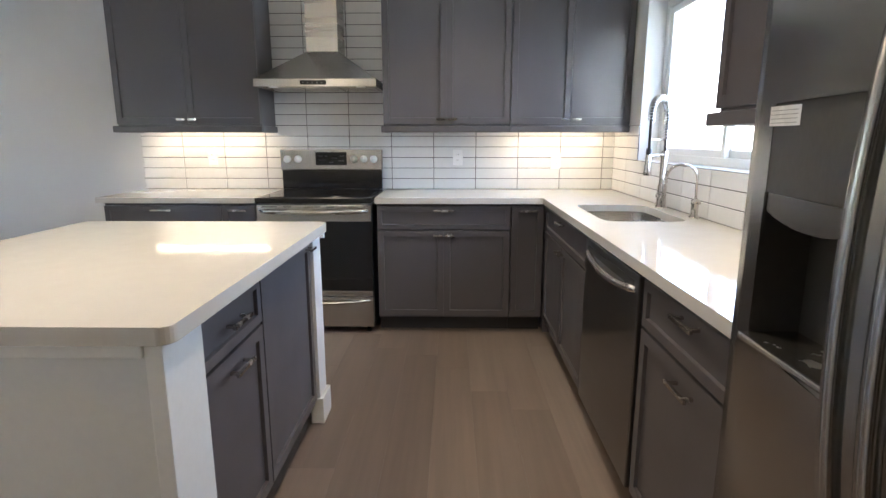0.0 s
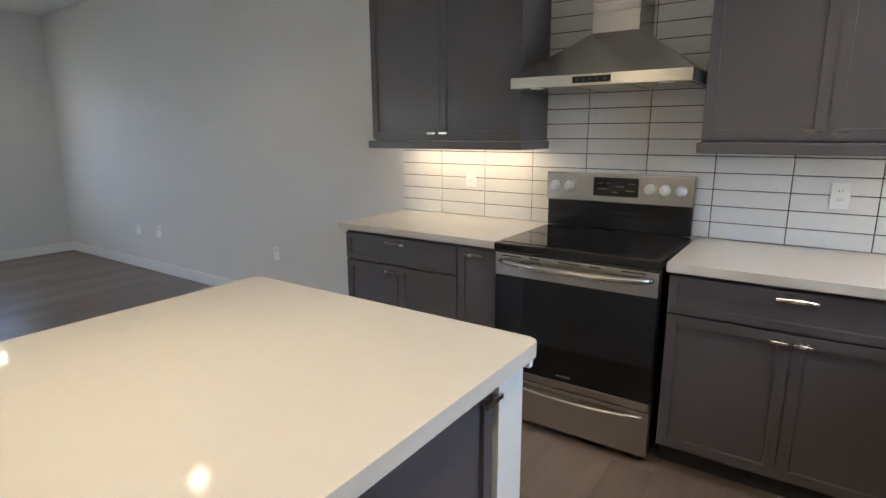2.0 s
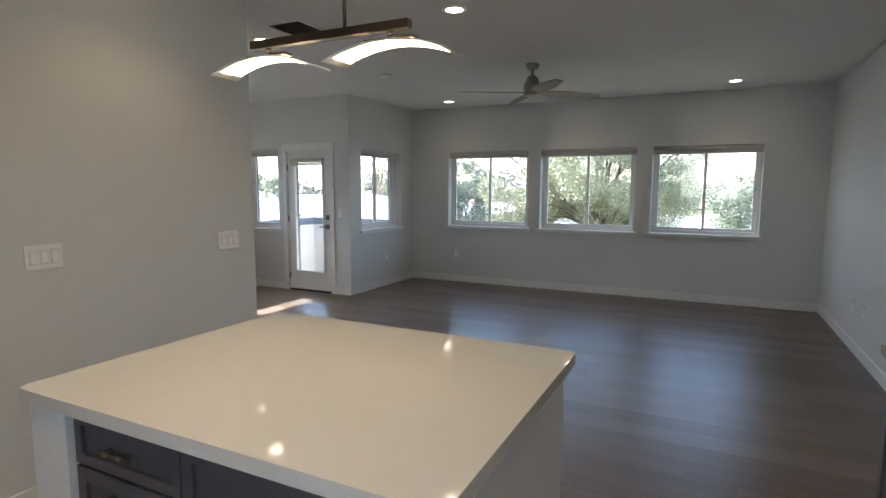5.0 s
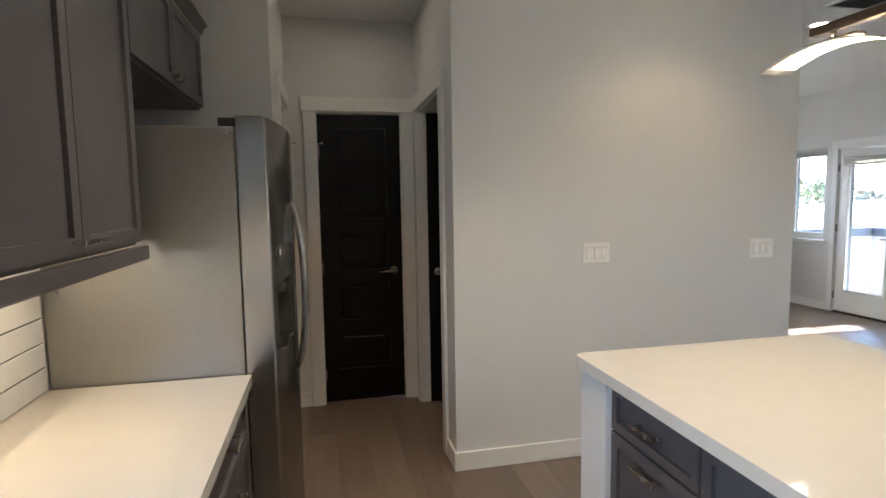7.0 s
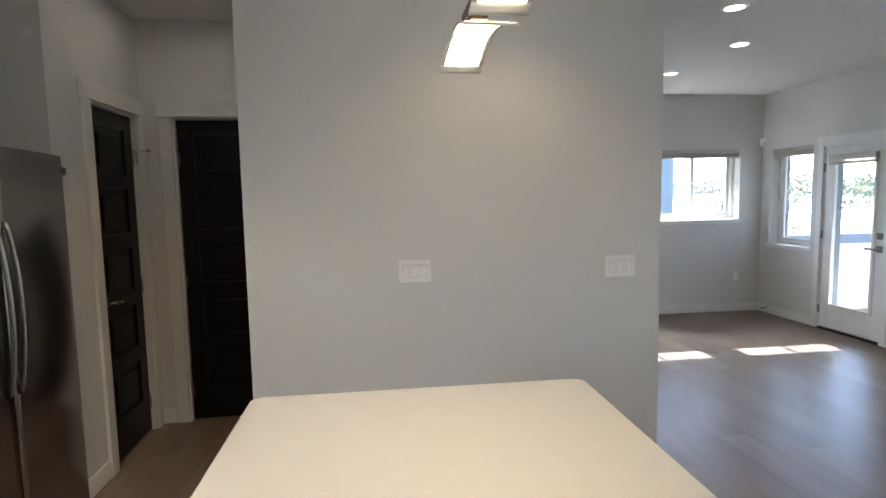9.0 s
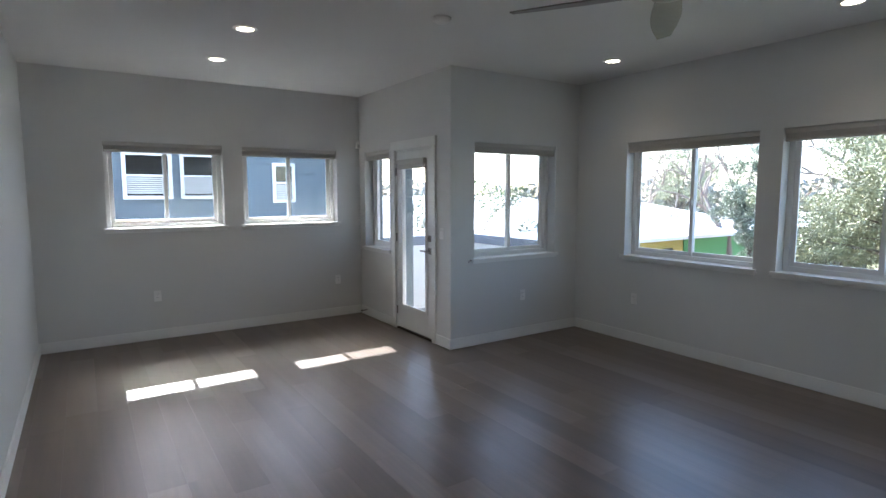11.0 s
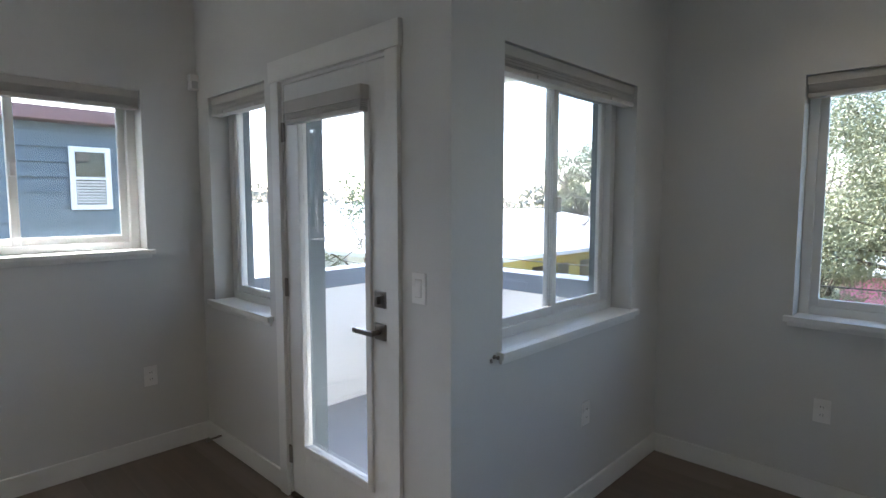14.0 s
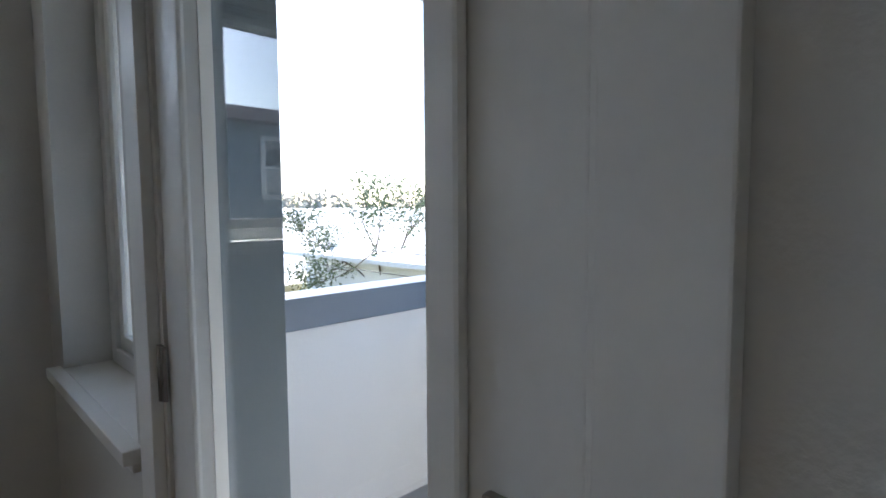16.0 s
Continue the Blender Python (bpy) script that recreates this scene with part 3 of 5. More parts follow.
# ---------------------------------------------------------------- switches, outlets, fixtures
def cover(m, gangs, kind, label):
    """A wall plate facing local -y, centred at the origin, with rockers or sockets."""
    w = 0.072 + 0.046 * (gangs - 1)
    top = thing("light_switch" if kind == "rocker" else "wall_outlet", label, "switch" if kind == "rocker" else "outlet", m=m)
    boxes("plate", PLATE, top, (-w / 2, w / 2, -0.006, -0.0005, -0.058, 0.058), bevel=0.003)
    for k in range(gangs):
        x = (k - (gangs - 1) / 2) * 0.046
        if kind == "rocker":
            bm = bmesh.new()
            box(bm, x - 0.0150, x + 0.0150, -0.0120, -0.0068, -0.031, 0.031, bevel=0.002, seg=1)
            for v in bm.verts:
                if v.co.y < -0.008:
                    v.co.y += 0.003 * (v.co.z + 0.033) / 0.066
            part("rocker", bm, PLATE, top)
            # Grey pad paints the shadow in the gap round the rocker.
            boxes("rocker_gap_shade", WELL, top, (x - 0.0175, x + 0.0175, -0.0067, -0.0061, -0.034, 0.034))
        else:
            for z in (-0.019, 0.019):
                boxes("socket", PLATE, top, (x - 0.016, x + 0.016, -0.0085, -0.0065, z - 0.014, z + 0.014), bevel=0.0015)
                boxes("slot", BLACK, top, (x - 0.007, x - 0.005, -0.0092, -0.0086, z - 0.003, z + 0.006), (x + 0.005, x + 0.007, -0.0092, -0.0086, z - 0.003, z + 0.006))
    return top


cover(opening(180, -1.15, YP, 1.188), 3, "rocker", "white wall switch plate with three rockers")
cover(opening(180, -2.247, YP, 1.176), 3, "rocker", "white wall switch plate with three rockers")
cover(opening(90, XD, -1.775, 1.158), 1, "rocker", "white single switch beside the balcony door")
OUT = "white outlet plate low on the wall"
for m in (opening(180, -1.69, YP, 0.42), opening(0, -3.70, YN, 0.44), opening(0, -5.56, YN, 0.44), opening(0, -5.97, YN, 0.43), opening(180, -6.84, YK, 0.46),
          opening(90, XW, -0.80, 0.46), opening(180, -5.57, YS, 0.47), opening(180, -3.52, YS, 0.47)):
    cover(m, 1, "socket", OUT)
for m in (opening(0, -1.78, YN - 0.0095, 1.155), opening(0, 0.067, YN - 0.0095, 1.155), opening(0, 0.80, YN - 0.0095, 1.13), opening(-90, XE - 0.0095, 1.27, 1.15)):
    cover(m, 1, "socket", "white outlet plate on the tiled backsplash")
cleat = thing("cord_cleat", "small dark metal cord cleat below the sill end", "cleat", m=opening(180, NOOK[1] + 0.05, YK, NOOK[2] - 0.012))
bm = bmesh.new()
lathe(bm, [(0.0, 0.0), (0.009, 0.0), (0.009, 0.004), (0.004, 0.006), (0.004, 0.016), (0.008, 0.018), (0.008, 0.022), (0.0, 0.022)], 14, pose(0, -0.0005, 0, 90))
part("post", bm, HINGE, cleat)
boxes("screw_plate", HINGE, cleat, (-0.026, -0.014, -0.006, -0.0005, -0.020, -0.004), bevel=0.002)
sensor = thing("alarm_sensor", "small white corner alarm sensor high on the wall", "sensor", m=pose(XD + 0.001, YS + 0.001, 2.16))
boxes("body", PLATE, sensor, (0.0, 0.052, 0.0, 0.045, -0.035, 0.055), bevel=0.008)
boxes("lens", mat("sensor_lens", (0.55, 0.56, 0.57), 0.25), sensor, (0.010, 0.044, 0.0455, 0.050, -0.028, 0.015), bevel=0.002)


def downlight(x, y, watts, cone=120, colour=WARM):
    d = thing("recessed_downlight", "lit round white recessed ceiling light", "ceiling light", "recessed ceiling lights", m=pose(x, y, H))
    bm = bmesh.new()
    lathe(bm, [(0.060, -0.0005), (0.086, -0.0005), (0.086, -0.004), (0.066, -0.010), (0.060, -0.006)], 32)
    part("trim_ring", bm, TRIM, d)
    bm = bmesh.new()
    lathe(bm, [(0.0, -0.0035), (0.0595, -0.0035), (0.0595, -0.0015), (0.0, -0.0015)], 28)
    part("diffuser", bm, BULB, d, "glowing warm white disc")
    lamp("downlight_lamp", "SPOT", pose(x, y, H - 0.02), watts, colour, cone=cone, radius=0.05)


for x, y in ((-7.05, 3.05), (-7.06, 1.21), (-7.05, -0.66)):
    downlight(x, y, 0.65)
for x, y in ((-3.33, 3.05), (-3.33, 1.16), (-3.35, -0.66), (-3.98, -1.50), (-3.99, -2.58)):
    downlight(x, y, 1.2)
for x, y, e in ((0.12, 1.25, 5.2), (0.12, 2.95, 4.8)):
    downlight(x, y, e, 104)
# Both fittings are unseen: inferred from the partition's scallop and the warm hall floor.
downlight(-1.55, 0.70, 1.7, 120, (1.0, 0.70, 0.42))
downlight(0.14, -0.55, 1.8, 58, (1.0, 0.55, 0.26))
det = thing("smoke_detector", "round white smoke detector on the ceiling", "smoke detector", m=pose(-5.06, -0.50, H))
bm = bmesh.new()
lathe(bm, [(0.0, -0.034), (0.045, -0.033), (0.062, -0.022), (0.066, -0.0005), (0.0, -0.0005)], 28)
part("body", bm, PLATE, det)
vent = thing("ceiling_vent", "square white louvred air vent in the ceiling", "vent", m=pose(-3.20, -0.16, H))
boxes("frame", TRIM, vent, (-0.19, -0.155, -0.19, 0.19, -0.012, -0.0005), (0.155, 0.19, -0.19, 0.19, -0.012, -0.0005), (-0.155, 0.155, -0.19, -0.155, -0.012, -0.0005), (-0.155, 0.155, 0.155, 0.19, -0.012, -0.0005), bevel=0.003)
boxes("backing", BLACK, vent, (-0.155, 0.155, -0.155, 0.155, -0.0025, -0.0005))
for k in range(9):
    bm = bmesh.new()
    y = -0.138 + k * 0.0345
    v = [bm.verts.new(p) for p in ((-0.155, y - 0.012, -0.003), (0.155, y - 0.012, -0.003), (0.155, y + 0.010, -0.013), (-0.155, y + 0.010, -0.013))]
    bm.faces.new(v)
    bmesh.ops.solidify(bm, geom=list(bm.faces), thickness=0.0015)
    part("slat", bm, TRIM, vent)


def ceiling_fan(x, y):
    f = thing("ceiling_fan", "brushed metal four-blade ceiling fan at rest", "ceiling fan", m=pose(x, y, H))
    bm = bmesh.new()
    lathe(bm, [(0.0, -0.06), (0.045, -0.058), (0.068, -0.035), (0.070, -0.0005), (0.0, -0.0005)], 28)
    part("canopy", bm, FANM, f)
    bm = bmesh.new()
    tube(bm, [(0, 0, -0.0605), (0, 0, -0.12)], 0.016, 14)
    part("downrod", bm, FANM, f)
    bm = bmesh.new()
    lathe(bm, [(0.0, -0.275), (0.06, -0.275), (0.085, -0.255), (0.088, -0.21), (0.072, -0.18), (0.055, -0.135), (0.04, -0.121), (0.0, -0.1205)], 28)
    part("motor_housing", bm, FANM, f)
    bm = bmesh.new()
    lathe(bm, [(0.0, -0.318), (0.07, -0.314), (0.088, -0.298), (0.088, -0.2755), (0.0, -0.2755)], 28)
    part("hub_cover", bm, FANM, f)
    for a in (-54, 36, 126, 216):
        bm = bmesh.new()
        rows = []
        for k in range(9):
            s = k / 8
            r = 0.08 + 0.66 * s
            wd = 0.055 + 0.022 * math.sin(math.pi * min(s * 1.2, 1)) - 0.018 * max(0, s - 0.8) / 0.2
            rows.append([bm.verts.new((r, t * wd, -0.290 + t * wd * -0.20 - 0.012 * s + q)) for t in (-1, 1) for q in (0.0, 0.007)])
        for p, q in zip(rows, rows[1:]):
            for i, j in ((0, 1), (1, 3), (3, 2), (2, 0)):
                bm.faces.new((p[i], p[j], q[j], q[i]))
        bm.faces.new([rows[0][i] for i in (0, 2, 3, 1)])
        bm.faces.new([rows[-1][i] for i in (0, 1, 3, 2)])
        bmesh.ops.transform(bm, matrix=pose(0, 0, 0, 0, 0, a), verts=bm.verts)
        part("blade", bm, BLADE, f)


ceiling_fan(-5.22, 1.16)


def pendant(x, y):
    """A bar on a drop rod with two arched glass shades under it, all along y."""
    p = thing("island_pendant", "bronze bar pendant with two arched lit glass shades", "pendant lamp", m=pose(x, y, 0))
    boxes("bar", BRONZE, p, (-0.016, 0.016, -0.325, 0.325, 2.0050, 2.0350), bevel=0.004)
    bm = bmesh.new()
    tube(bm, [(0, 0.08, 2.0355), (0, 0.08, H - 0.03)], 0.006, 10)
    part("rod", bm, BRONZE, p)
    boxes("canopy", BRONZE, p, (-0.06, 0.06, 0.02, 0.14, H - 0.03, H - 0.0005), bevel=0.006)
    for c in (-0.25, 0.255):
        bm = bmesh.new()
        tube(bm, [(0, c, 1.9840), (0, c, 2.0045)], 0.010, 10)
        part("stem", bm, NICKEL, p)
        boxes("socket_plate", BRONZE, p, (-0.02, 0.02, c - 0.09, c + 0.09, 1.9730, 1.9835), bevel=0.003)

        def arch(name, s0, s1, u0, u1, material, label):
            bm = bmesh.new()
            rows = []
            steps = max(3, int(abs(s1 - s0) / 0.025))
            for k in range(steps + 1):
                s = s0 + (s1 - s0) * k / steps
                z = 1.9660 - 0.050 * (s / 0.23) ** 2
                wide = 1 + 0.12 * abs(s) / 0.23
                rows.append([bm.verts.new((t * wide, c + s, z + q)) for t in (u0, u1) for q in (0.0, 0.005)])
            for u, v in zip(rows, rows[1:]):
                for i, j in ((0, 1), (1, 3), (3, 2), (2, 0)):
                    bm.faces.new((u[i], u[j], v[j], v[i])).smooth = True
            bm.faces.new([rows[0][i] for i in (0, 2, 3, 1)])
            bm.faces.new([rows[-1][i] for i in (0, 1, 3, 2)])
            return part(name, bm, material, p, label)

        arch("shade", -0.188, 0.188, -0.043, 0.043, SHADE, "glowing frosted arched glass")
        arch("shade_edge", -0.188, 0.188, 0.0435, 0.054, EDGE, "clear glass edge of the arched shade")
        arch("shade_edge", -0.188, 0.188, -0.054, -0.0435, EDGE, "clear glass edge of the arched shade")
        arch("shade_edge", -0.222, -0.1885, -0.054, 0.054, EDGE, "clear glass edge of the arched shade")
        arch("shade_edge", 0.1885, 0.222, -0.054, 0.054, EDGE, "clear glass edge of the arched shade")
        lamp("pendant_lamp", "AREA", pose(x, y + c, 1.9480), 0.15, WARM, size=0.06, size_y=0.26)


pendant(-1.22, 1.67)


# ---------------------------------------------------------------- kitchen
def pull(parent, x, y, z, length=0.11, upright=False):
    """A square bar pull standing out to -y from a front at y."""
    bm = bmesh.new()
    a = length / 2
    rows = [(-a, a, -0.034, -0.024, -0.006, 0.006), (-a + 0.012, -a + 0.022, -0.0245, -0.0005, -0.005, 0.005), (a - 0.022, a - 0.012, -0.0245, -0.0005, -0.005, 0.005)]
    for x0, x1, y0, y1, z0, z1 in rows:
        if upright:
            x0, x1, z0, z1 = z0, z1, x0, x1
        box(bm, x + x0, x + x1, y + y0, y + y1, z + z0, z + z1, bevel=0.0012, seg=1)
    part("handle", bm, NICKEL, parent, "brushed nickel bar pull")


def front(name, parent, x0, x1, z0, z1, y=0.0, rail=0.057, material=GREY):
    """A shaker front, its face at local y and its body behind it."""
    bm = bmesh.new()
    t = 0.019
    box(bm, x0, x1, y, y + t, z0, z1)
    bmesh.ops.recalc_face_normals(bm, faces=bm.faces)
    face = [f for f in bm.faces if f.normal.y < -0.9]
    outer = list(face[0].edges)
    bmesh.ops.inset_region(bm, faces=face, thickness=rail)
    bmesh.ops.inset_region(bm, faces=face, thickness=0.0025)
    for v in face[0].verts:
        v.co.y += 0.0115
    bmesh.ops.bevel(bm, geom=outer, offset=0.0015, segments=2, affect="EDGES")
    return part(name, bm, material, parent)


def base_unit(m, w, label, drawer=True, doors=2, depth=0.60, pulls="mid", blind_left=0.0, sink=False):
    """A base cabinet, 0.88 high; local x along the run, fronts at y 0, back at depth."""
    c = thing("base_cabinet", label, "cabinet", "base cabinets", m=m)
    if sink:
        boxes("body", CARC, c, (0.001, w - 0.001, 0.0195, depth, 0.105, 0.66), (0.001, w - 0.001, 0.0195, 0.06, 0.661, 0.879),
              (0.001, 0.22, 0.061, depth, 0.661, 0.879), (w - 0.03, w - 0.001, 0.061, depth, 0.661, 0.879))
    else:
        boxes("body", CARC, c, (0.001, w - 0.001, 0.0195, depth, 0.105, 0.879))
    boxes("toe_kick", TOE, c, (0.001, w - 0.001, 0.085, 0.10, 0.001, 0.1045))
    g = 0.0035
    zd = 0.862
    x0 = blind_left
    if drawer:
        d = front("drawer_front", c, x0 + g, w - g, 0.711, zd, rail=0.045)
        pull(d, (x0 + w) / 2, 0, 0.835 if w - x0 > 0.5 else 0.79, 0.13 if w - x0 > 0.4 else 0.10)
        zd = 0.702
    if doors == 1:
        d = front("door", c, x0 + g, w - g, 0.118, zd)
        if pulls == "top":
            pull(d, (x0 + w) / 2, 0, zd - 0.028, 0.12)
        elif pulls == "right":
            pull(d, w - 0.055, 0, zd - 0.03, 0.065)
        elif pulls == "mid":
            pull(d, (x0 + w) / 2, 0, zd - 0.05, 0.13)
    else:
        mid = (x0 + w) / 2
        for k, (a, b) in enumerate(((x0 + g, mid - g / 2), (mid + g / 2, w - g))):
            d = front("door", c, a, b, 0.118, zd)
            pull(d, (mid - 0.038, mid + 0.038)[k], 0, zd - 0.03, 0.058)
    return c


def upper_unit(m, w, label, z0=1.38, z1=2.30, depth=0.33, doors=2, rail_drop=0.045, ends=(0.0, 0.0), pull_z=0.03):
    """A wall cabinet with a crown above and a light rail below; fronts at local y 0."""
    c = thing("wall_cabinet", label, "cabinet", "wall cabinets", m=m)
    boxes("body", CARC, c, (0.001, w - 0.001, 0.0195, depth, z0, z1))
    mid, g = w / 2, 0.003
    for k, (a, b) in enumerate(((g, mid - g / 2), (mid + g / 2, w - g)) if doors == 2 else ((g, w - g),)):
        d = front("door", c, a, b, z0 + 0.012, z1 - 0.004)
        pull(d, (mid - 0.040, mid + 0.040)[k], 0, z0 + 0.012 + pull_z, 0.058)
    if rail_drop:
        bm = bmesh.new()
        e0, e1 = ends
        box(bm, -e0, w + e1, -0.018, 0.010, z0 - rail_drop, z0 - 0.001, bevel=0.006)
        if e0:
            box(bm, -e0, 0.012, 0.0105, depth, z0 - rail_drop, z0 - 0.001, bevel=0.004)
        if e1:
            box(bm, w - 0.012, w + e1, 0.0105, depth, z0 - rail_drop, z0 - 0.001, bevel=0.004)
        part("light_rail", bm, GREY, c)
    bm = bmesh.new()
    prof = [(0.0, 0.0), (-0.012, 0.006), (-0.02, 0.03), (-0.036, 0.04), (-0.036, 0.05), (0.02, 0.05)]
    rings = [[bm.verts.new((x, y, z1 + 0.0005 + z)) for y, z in prof] for x in (0.0, w)]
    for i in range(len(prof) - 1):
        bm.faces.new((rings[0][i], rings[0][i + 1], rings[1][i + 1], rings[1][i]))
    bm.faces.new((rings[0][-1], rings[0][0], rings[1][0], rings[1][-1]))
    bm.faces.new(rings[0])
    bm.faces.new(rings[1][::-1])
    part("crown", bm, GREY, c)
    return c


def strip_light(m, w):
    """A warm light strip under a wall cabinet."""
    s = thing("under_cabinet_light", "lit warm light strip under a cabinet", "light strip", "under-cabinet lights", m=m)
    boxes("housing", PLATE, s, (0, w, 0, 0.03, 0.004, 0.014), bevel=0.002)
    boxes("diffuser", LED, s, (0.004, w - 0.004, 0.004, 0.026, 0.0, 0.0038))
    p = m @ Vector((w / 2, 0.015, -0.004))
    flat = m.to_3x3().to_4x4()
    lamp("strip_lamp", "AREA", Matrix.Translation(p) @ flat, 0.19 * w, (1.0, 0.74, 0.45), size=w, size_y=0.022)


YF, XF = YN - 0.63, XE - 0.605          # fronts of the two runs
UPF = YN - 0.335
base_unit(opening(0, -2.262, YF, 0), 0.777, "dark grey base cabinet with a drawer and two doors")
base_unit(opening(0, -1.484, YF, 0), 0.226, "narrow dark grey pull-out base cabinet", drawer=False, doors=1, pulls="top")
base_unit(opening(0, -0.468, YF, 0), 0.878, "dark grey base cabinet with a drawer and two doors")
base_unit(opening(0, 0.411, YF, 0), 0.215, "narrow dark grey corner base cabinet", drawer=False, doors=1, pulls="top")
# east run: local x runs to -y
base_unit(opening(-90, XF, 3.478, 0), 1.085, "dark grey sink cabinet with a false drawer and two doors", depth=0.58, sink=True)
base_unit(opening(-90, XF, 1.655, 0), 0.695, "dark grey base cabinet with a drawer and one door", doors=1, depth=0.58)
boxes("corner_filler", CARC, thing("corner_cabinet", "dark grey blind corner of the base cabinets", "cabinet"), (0.64, XE - 0.001, 3.52, YN - 0.001, 0.001, 0.879))

upper_unit(opening(0, -2.29, UPF, 0), 1.0, "dark grey wall cabinet with two shaker doors", ends=(0.02, 0.012))
upper_unit(opening(0, -0.448, UPF, 0), 0.868, "dark grey wall cabinet with two shaker doors", ends=(0.012, 0.0))
upper_unit(opening(0, 0.421, UPF, 0), 0.812, "dark grey corner wall cabinet with two shaker doors")
upper_unit(opening(-90, XE - 0.335, 1.875, 0), 0.845, "dark grey wall cabinet between window and refrigerator", ends=(0.02, 0.0))
upper_unit(opening(-90, XE - 0.335, 1.029, 0), 1.03, "short dark grey cabinet above the refrigerator", z0=1.95, rail_drop=0.0)
strip_light(opening(0, -2.20, YN - 0.165, 1.362), 0.86)
strip_light(opening(0, 0.44, YN - 0.165, 1.362), 0.70)
strip_light(opening(-90, XE - 0.165, 1.75, 1.362), 0.60)


def counters():
    z0, z1 = 0.8805, 0.918
    bm = bmesh.new()
    slab(bm, [(-2.30, 3.482), (-1.254, 3.482), (-1.254, YN - 0.001), (-2.30, YN - 0.001)], z0, z1, 0.003)
    tagged(part("countertop", bm, QUARTZ), "white quartz countertop beside the range", "countertop")
    # the long piece goes round the corner and has the sink cut out of it
    sx0, sx1, sy0, sy1, r = 0.735, 1.125, 2.49, 3.14, 0.07
    bm = bmesh.new()
    outer = [(-0.476, 3.482), (0.612, 3.482), (0.612, 0.952), (XE - 0.001, 0.952), (XE - 0.001, YN - 0.001), (-0.476, YN - 0.001)]
    hole = rounded(sx0, sx1, sy0, sy1, r)
    for z in (z0, z1):
        edges = []
        for ring in (outer, hole):
            v = [bm.verts.new((x, y, z)) for x, y in ring]
            edges += [bm.edges.new((v[i], v[(i + 1) % len(v)])) for i in range(len(v))]
        bmesh.ops.triangle_fill(bm, use_beauty=True, edges=edges)
    bm.verts.ensure_lookup_table()
    for ring in (outer, hole):
        for i in range(len(ring)):
            a, b = ring[i], ring[(i + 1) % len(ring)]
            bm.faces.new([bm.verts.new(p) for p in ((*a, z0), (*b, z0), (*b, z1), (*a, z1))])
    bmesh.ops.remove_doubles(bm, verts=bm.verts, dist=1e-5)
    tagged(part("countertop", bm, QUARTZ), "white quartz corner countertop with an undermount sink", "countertop")
    s = thing("kitchen_sink", "stainless steel double-bowl undermount sink", "sink")
    for y0, y1 in ((sy0 - 0.004, sy0 + 0.28), (sy0 + 0.305, sy1 + 0.004)):
        bm = bmesh.new()
        rings = [[bm.verts.new((x, y, z)) for x, y in rounded(sx0 - 0.004 + d, sx1 + 0.004 - d, y0 + d, y1 - d, r - d * 0.3)] for z, d in ((z0 - 0.001, 0.0), (z0 - 0.16, 0.006), (z0 - 0.185, 0.03))]
        for a, b in zip(rings, rings[1:]):
            for i in range(len(a)):
                bm.faces.new((a[i], a[(i + 1) % len(a)], b[(i + 1) % len(b)], b[i])).smooth = True
        bm.faces.new(rings[-1])
        part("bowl", bm, STEELH, s)
        bm = bmesh.new()
        lathe(bm, [(0.0, 0.0), (0.042, 0.0), (0.042, 0.003), (0.02, 0.005), (0.0, 0.005)], 20, Matrix.Translation(((sx0 + sx1) / 2, (y0 + y1) / 2, z0 - 0.1845)))
        part("drain", bm, CHROME, s)
    boxes("divider", STEELH, s, (sx0, sx1, sy0 + 0.2805, sy0 + 0.3045, z0 - 0.10, z0 - 0.003), bevel=0.005)


counters()


